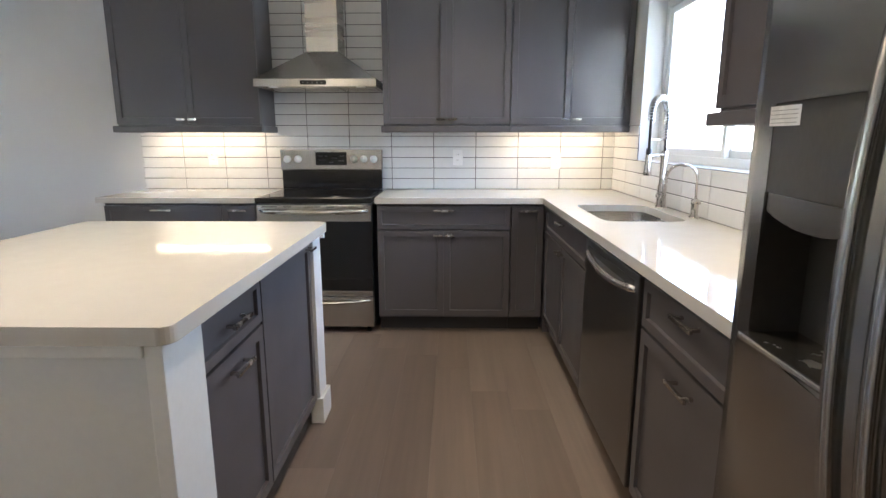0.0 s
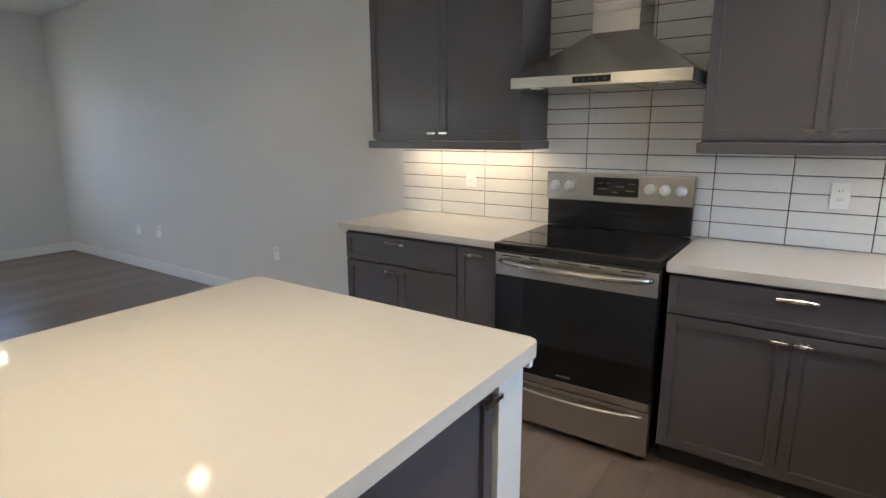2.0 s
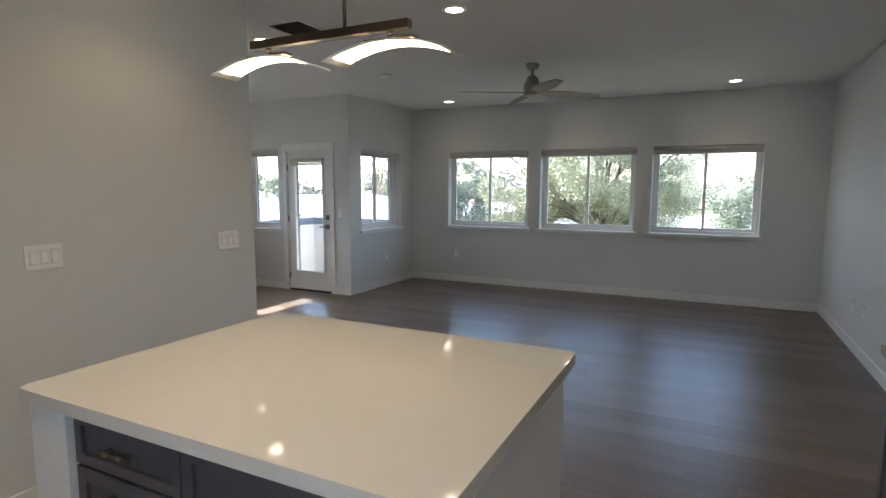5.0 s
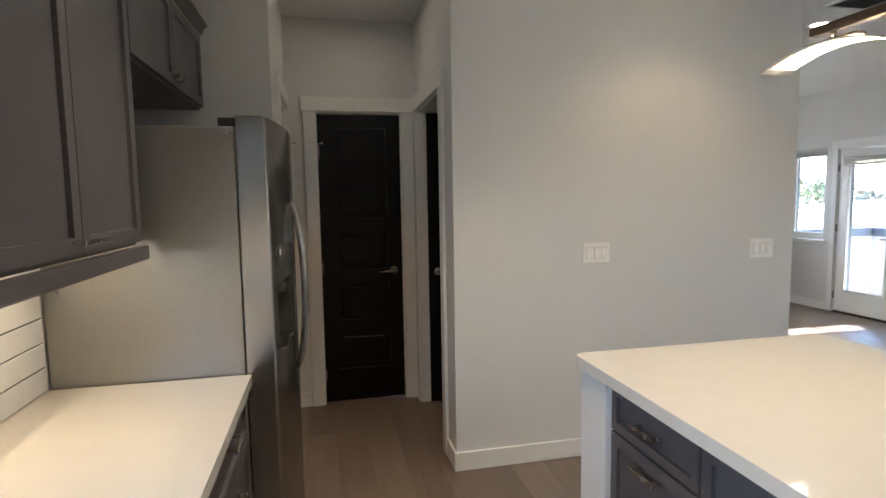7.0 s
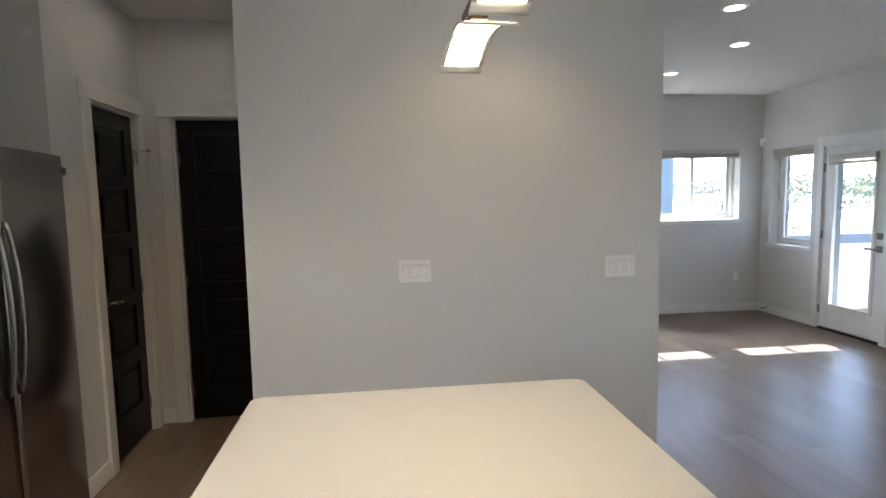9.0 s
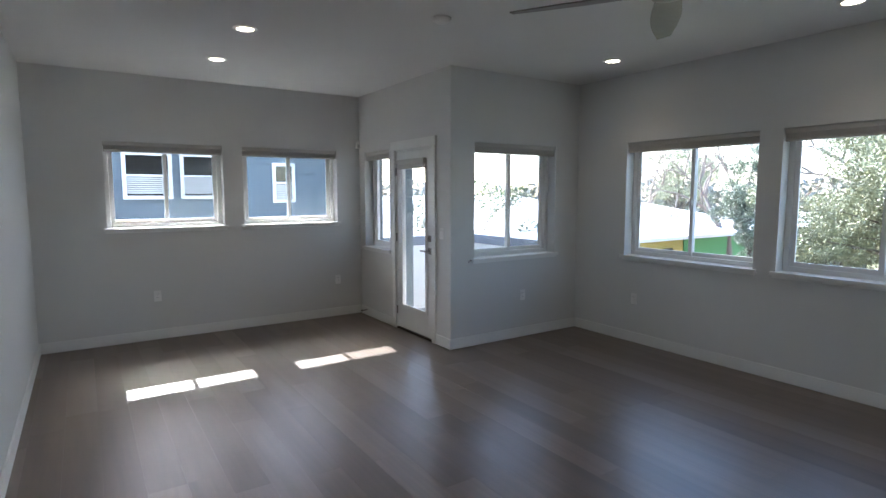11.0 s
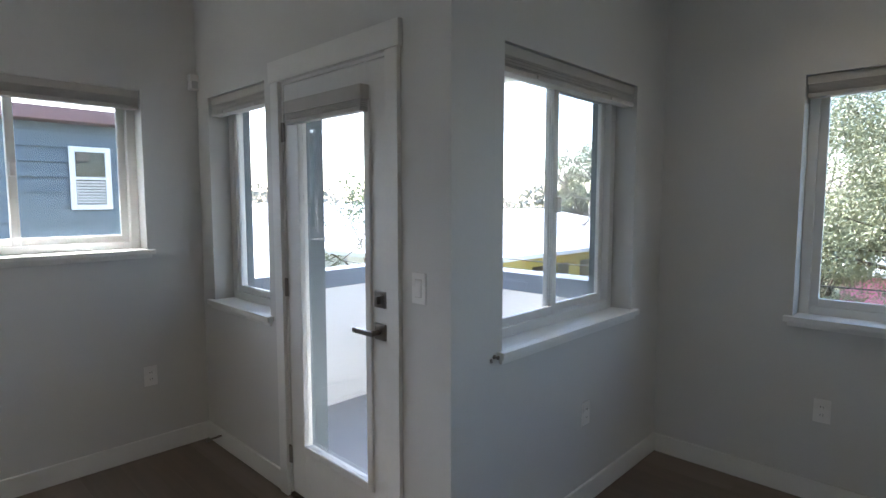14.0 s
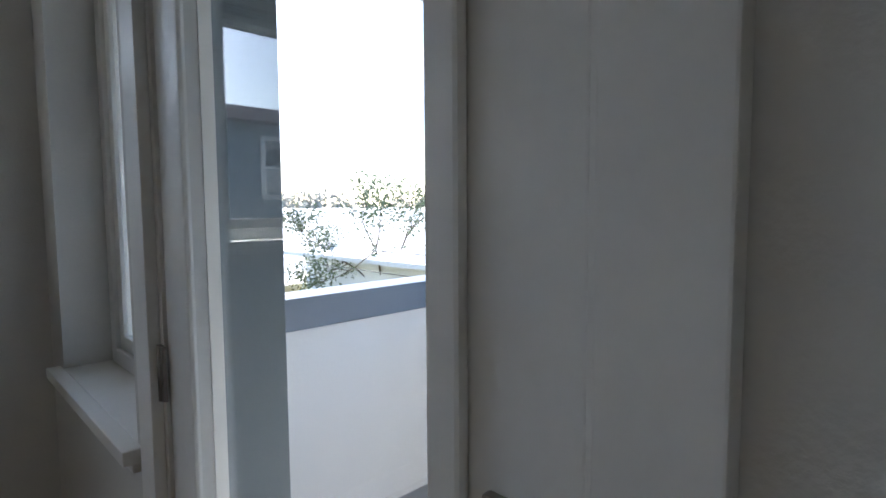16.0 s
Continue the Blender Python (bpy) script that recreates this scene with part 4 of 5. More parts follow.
def faucet(x, y, z):
    """A spring-neck pull-down faucet, its spout towards local -x (over the sink)."""
    f = thing("kitchen_faucet", "brushed nickel spring-neck pull-down faucet", "faucet", m=pose(x, y, z, 0, 0, 42))
    bm = bmesh.new()
    lathe(bm, [(0.0, 0.0), (0.031, 0.0), (0.031, 0.010), (0.026, 0.016), (0.024, 0.12), (0.019, 0.13), (0.019, 0.30), (0.014, 0.31), (0.0, 0.31)], 24)
    part("body", bm, NICKEL, f)
    arc = [(0, 0, 0.31 + 0.02 * k) for k in range(10)] + [(-0.085 + 0.085 * math.cos(a), 0, 0.50 + 0.085 * math.sin(a)) for a in [math.pi * k / 14 for k in range(1, 15)]] + [(-0.17, 0, 0.48 - 0.02 * k) for k in range(9)]
    bm = bmesh.new()
    tube(bm, arc, 0.007, 10)
    part("hose", bm, BLACK, f, "dark hose inside the spring")
    bm = bmesh.new()
    pts = []
    cum, seg = 0.0, [Vector(p) for p in arc[3:26]]
    turns = 0
    for a, b in zip(seg, seg[1:]):
        d = (b - a)
        t = d.normalized()
        s1 = Vector((0, 1, 0))
        s2 = t.cross(s1)
        for k in range(10):
            ang = 2 * math.pi * (turns + k / 10 * 1.4)
            pts.append(a + d * k / 10 + (s1 * math.cos(ang) + s2 * math.sin(ang)) * 0.017)
        turns += 1.4
    tube(bm, pts, 0.0040, 5)
    part("spring", bm, CHROME, f, "coiled bright metal spring")
    bm = bmesh.new()
    lathe(bm, [(0.0, 0.0), (0.020, 0.0), (0.021, 0.02), (0.017, 0.05), (0.014, 0.12), (0.011, 0.125), (0.0, 0.125)], 18, Matrix.Translation((-0.17, 0, 0.185)))
    part("spray_head", bm, NICKEL, f)
    bm = bmesh.new()
    lathe(bm, [(0.0, 0.0), (0.0145, 0.0), (0.0145, 0.10), (0.0, 0.10)], 16, Matrix.Translation((-0.17, 0, 0.225)))
    part("grip", bm, BLACK, f, "black rubber grip")
    bm = bmesh.new()
    tube(bm, [(-0.018, 0, 0.29), (-0.15, 0, 0.285)], 0.008, 10)
    part("dock_arm", bm, NICKEL, f)
    bm = bmesh.new()
    tube(bm, [(-0.012, 0, 0.37), (-0.162, 0, 0.37)], 0.004, 8)
    part("hose_guide", bm, NICKEL, f)
    bm = bmesh.new()
    tube(bm, [(-0.018, -0.005, 0.075), (-0.075, -0.02, 0.075)], 0.016, 14)
    tube(bm, [(-0.0755, -0.02, 0.075), (-0.095, -0.024, 0.075), (-0.11, -0.03, 0.082)], [0.012, 0.008, 0.006], 10)
    part("lever", bm, NICKEL, f)


def filter_tap(x, y, z):
    f = thing("filter_tap", "slim brushed nickel gooseneck water tap", "tap", m=pose(x, y, z))
    bm = bmesh.new()
    lathe(bm, [(0.0, 0.0), (0.025, 0.0), (0.025, 0.008), (0.017, 0.014), (0.017, 0.065), (0.020, 0.068), (0.020, 0.085), (0.010, 0.095), (0.0, 0.095)], 20)
    part("body", bm, NICKEL, f)
    bm = bmesh.new()
    tube(bm, [(0, 0, 0.095), (0, 0, 0.19)] + [(-0.065 + 0.065 * math.cos(a), 0.02 * (1 - math.cos(a)), 0.19 + 0.065 * math.sin(a)) for a in [math.pi * k / 12 for k in range(1, 13)]] + [(-0.13, 0.04, 0.165)], 0.0065, 12)
    part("spout", bm, NICKEL, f)
    bm = bmesh.new()
    tube(bm, [(0, -0.018, 0.076), (0, -0.05, 0.078)], 0.006, 10)
    part("lever", bm, NICKEL, f)


faucet(1.178, 3.0, 0.9185)
filter_tap(1.188, 2.60, 0.9185)


def oven_range(x0, y):
    """A freestanding range 0.76 wide; local x along the wall, front to -y at y 0."""
    w = 0.755
    r = thing("electric_range", "stainless steel range with a black glass cooktop", "range", m=pose(x0, y, 0))
    boxes("body", DSTEEL, r, (0.004, w - 0.004, 0.03, 0.60, 0.045, 0.885))
    boxes("cooktop", BENAM, r, (0.0, w, -0.022, 0.575, 0.8855, 0.922), bevel=0.006)
    boxes("glass_top", BGLASS, r, (0.022, w - 0.022, 0.012, 0.56, 0.9222, 0.925), bevel=0.001)
    for bx, by, br in ((0.20, 0.15, 0.10), (0.55, 0.15, 0.12), (0.20, 0.42, 0.08), (0.55, 0.42, 0.10)):
        bm = bmesh.new()
        lathe(bm, [(br - 0.002, 0.0), (br, 0.0), (br, 0.0004), (br - 0.002, 0.0004)], 40, Matrix.Translation((bx, by, 0.9251)))
        part("burner_ring", bm, mat("burner_mark", (0.03, 0.03, 0.03), 0.2), r)
    d = boxes("oven_door", STEELH, r, (0.004, w - 0.004, -0.012, 0.029, 0.765, 0.872), bevel=0.003)
    boxes("lower_trim", STEELH, d, (0.004, w - 0.004, -0.012, 0.029, 0.262, 0.30), bevel=0.003)
    boxes("door_glass", BGLASS, d, (0.004, w - 0.004, -0.010, 0.028, 0.3005, 0.7645), bevel=0.002, label="black oven door glass")
    for k in range(5):
        a = 0.04 + k * 0.14
        boxes("vent_slot", BLACK, d, (a, a + (0.10 if k % 2 == 0 else 0.05), -0.0128, -0.0122, 0.858, 0.864))
    bm = bmesh.new()
    pts = [(0.03 + (w - 0.06) * k / 16, -0.012 - 0.052 * math.sin(math.pi * k / 16) ** 0.5, 0.835 - 0.004 * math.sin(math.pi * k / 16)) for k in range(17)]
    tube(bm, pts, [0.010] + [0.0135] * 15 + [0.010], 12)
    part("handle", bm, STEEL, d, "curved steel bar handle")
    s = boxes("storage_drawer", STEELH, r, (0.004, w - 0.004, -0.010, 0.029, 0.050, 0.256), bevel=0.003)
    bm = bmesh.new()
    pts = [(0.03 + (w - 0.06) * k / 16, -0.010 - 0.030 * math.sin(math.pi * k / 16) ** 0.5, 0.232 - 0.012 * math.sin(math.pi * k / 16)) for k in range(17)]
    tube(bm, pts, [0.007] + [0.010] * 15 + [0.007], 10)
    part("handle", bm, STEEL, s, "curved steel drawer handle")
    boxes("badge", STEEL, d, (0.33, 0.40, -0.0112, -0.0104, 0.322, 0.330))
    g = boxes("backguard", STEELH, r, (0.0, w, 0.565, 0.612, 1.065, 1.215), bevel=0.006)
    boxes("backguard_base", BENAM, r, (0.006, w - 0.006, 0.577, 0.612, 0.9255, 1.0645), bevel=0.003)
    boxes("display", BGLASS, g, (0.262, 0.492, 0.5625, 0.5645, 1.10, 1.196), bevel=0.001, label="black glass control display")
    for a, b, c in ((0.285, 0.03, 1.165), (0.33, 0.02, 1.165), (0.285, 0.05, 1.135), (0.38, 0.04, 1.15), (0.44, 0.035, 1.165), (0.43, 0.045, 1.13), (0.36, 0.03, 1.12)):
        boxes("display_mark", mat("pale_print", (0.16, 0.16, 0.16), 0.5), g, (a, a + b, 0.5620, 0.5624, c, c + 0.004))
    for kx in (0.052, 0.132, 0.547, 0.62, 0.693):
        bm = bmesh.new()
        mk = Matrix.Translation((kx, 0.5645, 1.145)) @ pose(0, 0, 0, 90)
        lathe(bm, [(0.0, 0.0), (0.027, 0.0), (0.027, 0.004), (0.024, 0.006), (0.022, 0.026), (0.019, 0.030), (0.0, 0.030)], 24, mk)
        kb = part("knob", bm, KNOB, g, "round bright metal knob")
        boxes("grip", KNOB, kb, (kx - 0.005, kx + 0.005, 0.5645 - 0.037, 0.5645 - 0.0302, 1.145 - 0.019, 1.145 + 0.019), bevel=0.002)
    for fx in (0.05, w - 0.05):
        bm = bmesh.new()
        lathe(bm, [(0.0, 0.001), (0.018, 0.001), (0.018, 0.012), (0.010, 0.02), (0.010, 0.046), (0.0, 0.046)], 14, Matrix.Translation((fx, 0.06, 0)))
        part("foot", bm, BLACK, r)


oven_range(-1.2465, 3.478)


def range_hood(x0, x1, y):
    """A chimney hood against the wall at local y; its rim 0.05 high."""
    w, d, z = x1 - x0, 0.50, 1.623
    hd = thing("range_hood", "stainless steel pyramid chimney hood above the range", "range hood", m=pose(x0, y - d, z))
    bm = bmesh.new()
    cx = w / 2
    lo, hi = [(0, 0), (w, 0), (w, d - 0.001), (0, d - 0.001)], [(cx - 0.112, d - 0.25), (cx + 0.112, d - 0.25), (cx + 0.112, d - 0.001), (cx - 0.112, d - 0.001)]
    a, b = [bm.verts.new((x, yy, 0.0505)) for x, yy in lo], [bm.verts.new((x, yy, 0.250)) for x, yy in hi]
    for i in range(4):
        bm.faces.new((a[i], a[(i + 1) % 4], b[(i + 1) % 4], b[i]))
    bm.faces.new(b)
    bmesh.ops.bevel(bm, geom=[e for e in bm.edges if abs(e.verts[0].co.z - e.verts[1].co.z) > 0.1], offset=0.004, segments=2, affect="EDGES")
    part("canopy", bm, STEELH, hd)
    rim = boxes("rim", STEELH, hd, (0, w, 0, 0.012, 0, 0.05), (0, 0.012, 0.012, d - 0.001, 0, 0.05), (w - 0.012, w, 0.012, d - 0.001, 0, 0.05), bevel=0.002)
    boxes("control_strip", BGLASS, rim, (cx - 0.095, cx + 0.075, -0.0012, -0.0002, 0.012, 0.040), bevel=0.0004, label="black touch control strip")
    for k in range(5):
        boxes("control_mark", mat("pale_mark", (0.12, 0.12, 0.12), 0.5), rim, (cx - 0.078 + k * 0.03, cx - 0.070 + k * 0.03, -0.0018, -0.0013, 0.023, 0.029))
    boxes("underside", STEEL, hd, (0.0125, w - 0.0125, 0.0125, d - 0.002, 0.006, 0.010))
    for k in range(3):
        boxes("grease_filter", STEEL, hd, (0.04 + k * 0.25, 0.27 + k * 0.25, 0.10, d - 0.06, 0.001, 0.0055), bevel=0.002)
    for lx in (0.11, w - 0.11):
        bm = bmesh.new()
        lathe(bm, [(0.0, 0.0), (0.03, 0.0), (0.03, 0.006), (0.0, 0.006)], 20, Matrix.Translation((lx, 0.055, -0.0005)))
        part("spot_lens", bm, PLATE, hd)
    boxes("chimney", STEEL, hd, (cx - 0.109, cx + 0.109, d - 0.245, d - 0.001, 0.2505, H - z - 0.001), bevel=0.003)


range_hood(-1.262, -0.466, YN - 0.0095)


def dishwasher(y1, y0):
    w = y1 - y0
    d = thing("dishwasher", "dark stainless steel dishwasher with a pocket handle", "dishwasher", m=opening(-90, XF - 0.008, y1, 0))
    boxes("body", BLACK, d, (0.012, w - 0.012, 0.05, 0.56, 0.10, 0.872))
    dr = boxes("door", DSTEEL, d, (0.016, w - 0.016, 0.0, 0.049, 0.112, 0.866), bevel=0.006)
    bm = bmesh.new()
    pts = [(0.05 + (w - 0.10) * k / 16, 0.006 - 0.022 * math.sin(math.pi * k / 16) ** 0.5, 0.812 - 0.026 * math.sin(math.pi * k / 16)) for k in range(17)]
    tube(bm, pts, [0.010] + [0.014] * 15 + [0.010], 12)
    part("handle", bm, STEEL, dr, "curved bright steel handle")
    # Flat black strip on the door face paints the handle pocket's shade.
    boxes("pocket", BLACK, dr, (0.06, w - 0.06, -0.0012, -0.0004, 0.812, 0.840), label="black strip painting the shaded recess behind the handle")
    boxes("control_edge", BGLASS, dr, (0.02, w - 0.02, 0.004, 0.046, 0.8662, 0.8715), bevel=0.001)
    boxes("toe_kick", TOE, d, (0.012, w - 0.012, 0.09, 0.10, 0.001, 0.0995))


dishwasher(2.39, 1.658)


def refrigerator(y0, y1):
    """A side-by-side refrigerator against the east wall, doors to the west; local x runs to -y."""
    w = y1 - y0
    xf = 0.482
    f = thing("refrigerator", "stainless steel side-by-side refrigerator with a dispenser", "refrigerator", m=opening(-90, xf, y1, 0))
    boxes("cabinet", FSIDE, f, (0.003, w - 0.003, 0.149, 0.745, 0.03, 1.755), bevel=0.004)
    boxes("hinge_cover", BLACK, f, (0.01, 0.10, 0.06, 0.20, 1.7555, 1.785), bevel=0.004)
    boxes("hinge_cover", BLACK, f, (w - 0.10, w - 0.01, 0.06, 0.20, 1.7555, 1.785), bevel=0.004)
    boxes("grille", BLACK, f, (0.01, w - 0.01, 0.10, 0.148, 0.002, 0.055))
    mid = w * 0.425

    def bulge(x):
        return 0.055 * (1 - (2 * x / w - 1) ** 2)

    def door(a, b, hole):
        bm = bmesh.new()
        z0, z1, nx = 0.06, 1.79, 14
        xs = sorted({a + (b - a) * k / nx for k in range(nx + 1)} | ({hole[0], hole[1]} if hole else set()))
        zs = [z0, z1] if not hole else [z0, hole[2], hole[3], z1]
        grid = [[bm.verts.new((x, 0.055 - bulge(x), z)) for z in zs] for x in xs]
        for i in range(len(xs) - 1):
            for j in range(len(zs) - 1):
                if hole and hole[0] - 1e-6 <= xs[i] and xs[i + 1] <= hole[1] + 1e-6 and j == 1:
                    continue
                bm.faces.new((grid[i][j], grid[i + 1][j], grid[i + 1][j + 1], grid[i][j + 1])).smooth = True
        bmesh.ops.recalc_face_normals(bm, faces=bm.faces)
        back = [bm.verts.new((x, 0.144, z)) for x, z in ((a, z0), (b, z0), (b, z1), (a, z1))]
        bm.faces.new(back)
        bm.faces.new([g[0] for g in grid] + [back[1], back[0]])
        bm.faces.new([g[-1] for g in grid] + [back[2], back[3]])
        bm.faces.new(grid[0] + [back[3], back[0]])
        bm.faces.new(grid[-1] + [back[2], back[1]])
        return part("door", bm, FRIDGE, f)

    hole = (0.088, 0.345, 0.970, 1.347)
    left = door(0.002, mid - 0.003, hole)
    right = door(mid + 0.003, w - 0.002, None)
    # dispenser: control panel, hood and recess
    dk = mat("dispenser_grey", (0.10, 0.097, 0.092), 0.33, 0.6, var=0.06)
    a, b, z0, z1 = hole
    ya = 0.055 - bulge(a) - 0.001
    yb = 0.055 - bulge(b) - 0.001
    bm = bmesh.new()
    v = [bm.verts.new(p) for p in ((a, ya + 0.002, 1.213), (b, yb + 0.002, 1.213), (b, yb + 0.002, z1), (a, ya + 0.002, z1), (a, 0.09, 1.213), (b, 0.09, 1.213), (b, 0.09, z1), (a, 0.09, z1))]
    for q in ((0, 1, 2, 3), (4, 7, 6, 5), (0, 4, 5, 1), (3, 2, 6, 7), (0, 3, 7, 4), (1, 5, 6, 2)):
        bm.faces.new([v[i] for i in q])
    part("control_panel", bm, dk, left, "dull metal dispenser panel")
    bm = bmesh.new()
    rows = [[bm.verts.new((a + (b - a) * k / 8, (ya + (yb - ya) * k / 8) + 0.003 + d, 1.212 - h + 0.018 * (2 * k / 8 - 1) ** 2 * (h > 0))) for d, h in ((0, 0), (0, 0.045), (0.05, 0.045), (0.05, 0))] for k in range(9)]
    for u, q in zip(rows, rows[1:]):
        for i in range(4):
            bm.faces.new((u[i], u[(i + 1) % 4], q[(i + 1) % 4], q[i]))
    part("dispenser_hood", bm, FRIDGE, left)
    bm = bmesh.new()
    for p in (((a, ya, z0), (a, ya, 1.212), (a, 0.119, 1.212), (a, 0.119, z0)), ((b, yb, z0), (b, yb, 1.212), (b, 0.119, 1.212), (b, 0.119, z0)),
              ((a, 0.119, z0), (b, 0.119, z0), (b, 0.119, 1.212), (a, 0.119, 1.212)), ((a, ya, z0), (b, yb, z0), (b, 0.119, z0), (a, 0.119, z0))):
        bm.faces.new([bm.verts.new(c) for c in p])
    part("dispenser_recess", bm, dk, left, "dark recess of the dispenser")
    boxes("drip_tray", NICKEL, left, (a + 0.002, b - 0.002, yb + 0.012, 0.115, z0 + 0.001, z0 + 0.012), bevel=0.003)
    boxes("paddle", BLACK, left, (a + 0.09, a + 0.16, 0.10, 0.1185, 1.08, 1.18), bevel=0.003)
    boxes("label", PLATE, left, (a + 0.006, a + 0.080, ya - 0.0085, ya - 0.0078, z1 - 0.034, z1 - 0.005), label="small white printed label")
    for k in range(4):
        boxes("label_line", mat("grey_print", (0.3, 0.3, 0.3), 0.6), left, (a + 0.010, a + 0.074, ya - 0.0092, ya - 0.0087, z1 - 0.030 + k * 0.006, z1 - 0.0291 + k * 0.006))
    for d, x in ((left, mid - 0.030), (right, mid + 0.030)):
        bm = bmesh.new()
        y = 0.055 - bulge(x)
        pts = [(x, y - 0.005 - 0.038 * math.sin(math.pi * k / 20) ** 0.6, 0.81 + 0.69 * k / 20) for k in range(21)]
        tube(bm, pts, [0.009] + [0.0120] * 19 + [0.009], 12)
        part("handle", bm, FRIDGE, d, "long bowed steel handle")
    boxes("badge", DSTEEL, right, (w - 0.075, w - 0.03, 0.020, 0.0225, 1.70, 1.735), bevel=0.001)


refrigerator(-0.045, 0.945)


def island():
    x0, x1, y0, y1 = -1.662, -0.546, 1.022, 2.446
    bm = bmesh.new()
    slab(bm, rounded(x0, x1, y0, y1, 0.030), 0.8805, 0.921, 0.003)
    tagged(part("island_countertop", bm, QUARTZ), "large white quartz island top with rounded corners", "countertop")
    s = thing("kitchen_island", "white panelled kitchen island with dark grey cabinets", "kitchen island")
    xf = -0.592
    bw = mat("island_panel_paint", (0.70, 0.70, 0.685), 0.5, var=0.03, scale=3, bump=0.03)
    boxes("end_panel", bw, s, (x0 + 0.055, xf - 0.02, y0 + 0.020, y0 + 0.06, 0.001, 0.88), label="smooth pale end panel")
    boxes("end_panel", bw, s, (x0 + 0.055, xf - 0.02, y1 - 0.06, y1 - 0.035, 0.001, 0.88), label="smooth pale end panel")
    boxes("back_panel", bw, s, (x0 + 0.055, x0 + 0.08, y0 + 0.0605, y1 - 0.0605, 0.001, 0.88), label="smooth pale back panel")
    boxes("post", TRIM, s, (xf - 0.019, xf + 0.020, y0 + 0.014, 1.214, 0.001, 0.88), bevel=0.003, label="white painted corner post")
    boxes("post", TRIM, s, (xf - 0.019, xf + 0.014, 2.292, y1 - 0.028, 0.001, 0.88), bevel=0.003, label="white painted corner post")
    boxes("plinth_block", TRIM, s, (xf - 0.030, xf + 0.030, 2.284, y1 - 0.012, 0.001, 0.125), bevel=0.004)
    boxes("plinth_block", TRIM, s, (xf - 0.030, xf + 0.034, y0 + 0.002, 1.222, 0.001, 0.125), bevel=0.004)
    boxes("top_moulding", TRIM, s, (x0 + 0.040, xf - 0.020, y0 + 0.006, y0 + 0.0195, 0.850, 0.880), bevel=0.004)
    boxes("top_moulding", TRIM, s, (x0 + 0.040, x1 - 0.012, y1 - 0.034, y1 - 0.014, 0.850, 0.880), bevel=0.004)
    boxes("baseboard", TRIM, s, (x0 + 0.045, xf - 0.031, y0 + 0.007, y0 + 0.0195, 0.001, 0.108), (x0 + 0.045, xf - 0.031, y1 - 0.0345, y1 - 0.022, 0.001, 0.108), (x0 + 0.042, x0 + 0.0545, y0 + 0.036, y1 - 0.036, 0.001, 0.108), bevel=0.002)
    base_unit(opening(90, xf, 1.216, 0), 0.455, "dark grey island cabinet with a drawer and a door", doors=1, depth=0.55)
    c = thing("base_cabinet", "tall-door dark grey island cabinet", "cabinet", "base cabinets", m=opening(90, xf, 1.672, 0))
    w = 0.618
    boxes("body", CARC, c, (0.001, w - 0.001, 0.0195, 0.55, 0.105, 0.879))
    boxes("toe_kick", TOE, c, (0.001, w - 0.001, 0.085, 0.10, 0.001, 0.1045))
    d = front("door", c, 0.002, w - 0.002, 0.118, 0.862)
    pull(d, w - 0.05, 0, 0.835, 0.075)


island()


# ---------------------------------------------------------------- outside: balcony, neighbours, trees
ground = setting("ground", GROUND, "dry winter grass and bare earth", "ground", (-400, 400, -400, 400, -3.6, -3.3))
setting("road", ASPH, "grey asphalt street", "road", (-34, -28, -300, 300, -3.299, -3.28))
setting("balcony_floor", DECKING, "grey concrete balcony floor", "balcony", (-7.80, XD - T - 0.001, -3.86, YK - T - 0.001, -0.22, -0.06))
setting("balcony_parapet", STUCCO, "white solid balcony parapet", "parapet", (-7.80, XD - T - 0.001, -3.84, -3.72, -0.059, 0.84), (-7.80, -7.68, -3.719, YK - T - 0.001, -0.059, 0.84))
setting("balcony_rail", RAILP, "blue-grey painted balcony rail cap", "rail", (-7.84, XD - T - 0.001, -3.87, -3.69, 0.841, 0.97), (-7.84, -7.65, -3.689, YK - T - 0.002, 0.841, 0.97), bevel=0.004)
setting("balcony_beam", STUCCO, "white beam at the edge of the balcony roof", "beam", (-7.84, XD - T, -3.86, -3.70, 2.35, 2.62), (-7.84, -7.66, -3.699, YK - T - 0.001, 2.35, 2.62))
# Second box: unseen south eave, sized to trim the sun patches indoors.
setting("roof", STUCCO, "white soffit of the overhanging roof, with an unseen eave added to block sun", "roof", (-7.9, XD - T, -4.0, YK - T - 0.001, 2.621, 2.9), (XD - T + 0.001, 1.6, -5.28, YS - T - 0.001, 2.621, 2.9), (-7.9, 1.6, YS - T, 4.4, 2.86, 3.1))
setting("house_base", SIDING, "blue-grey storey below the rooms", "wall", (XW - T, XE + T, YS - T, YN + T, -3.3, -0.23))


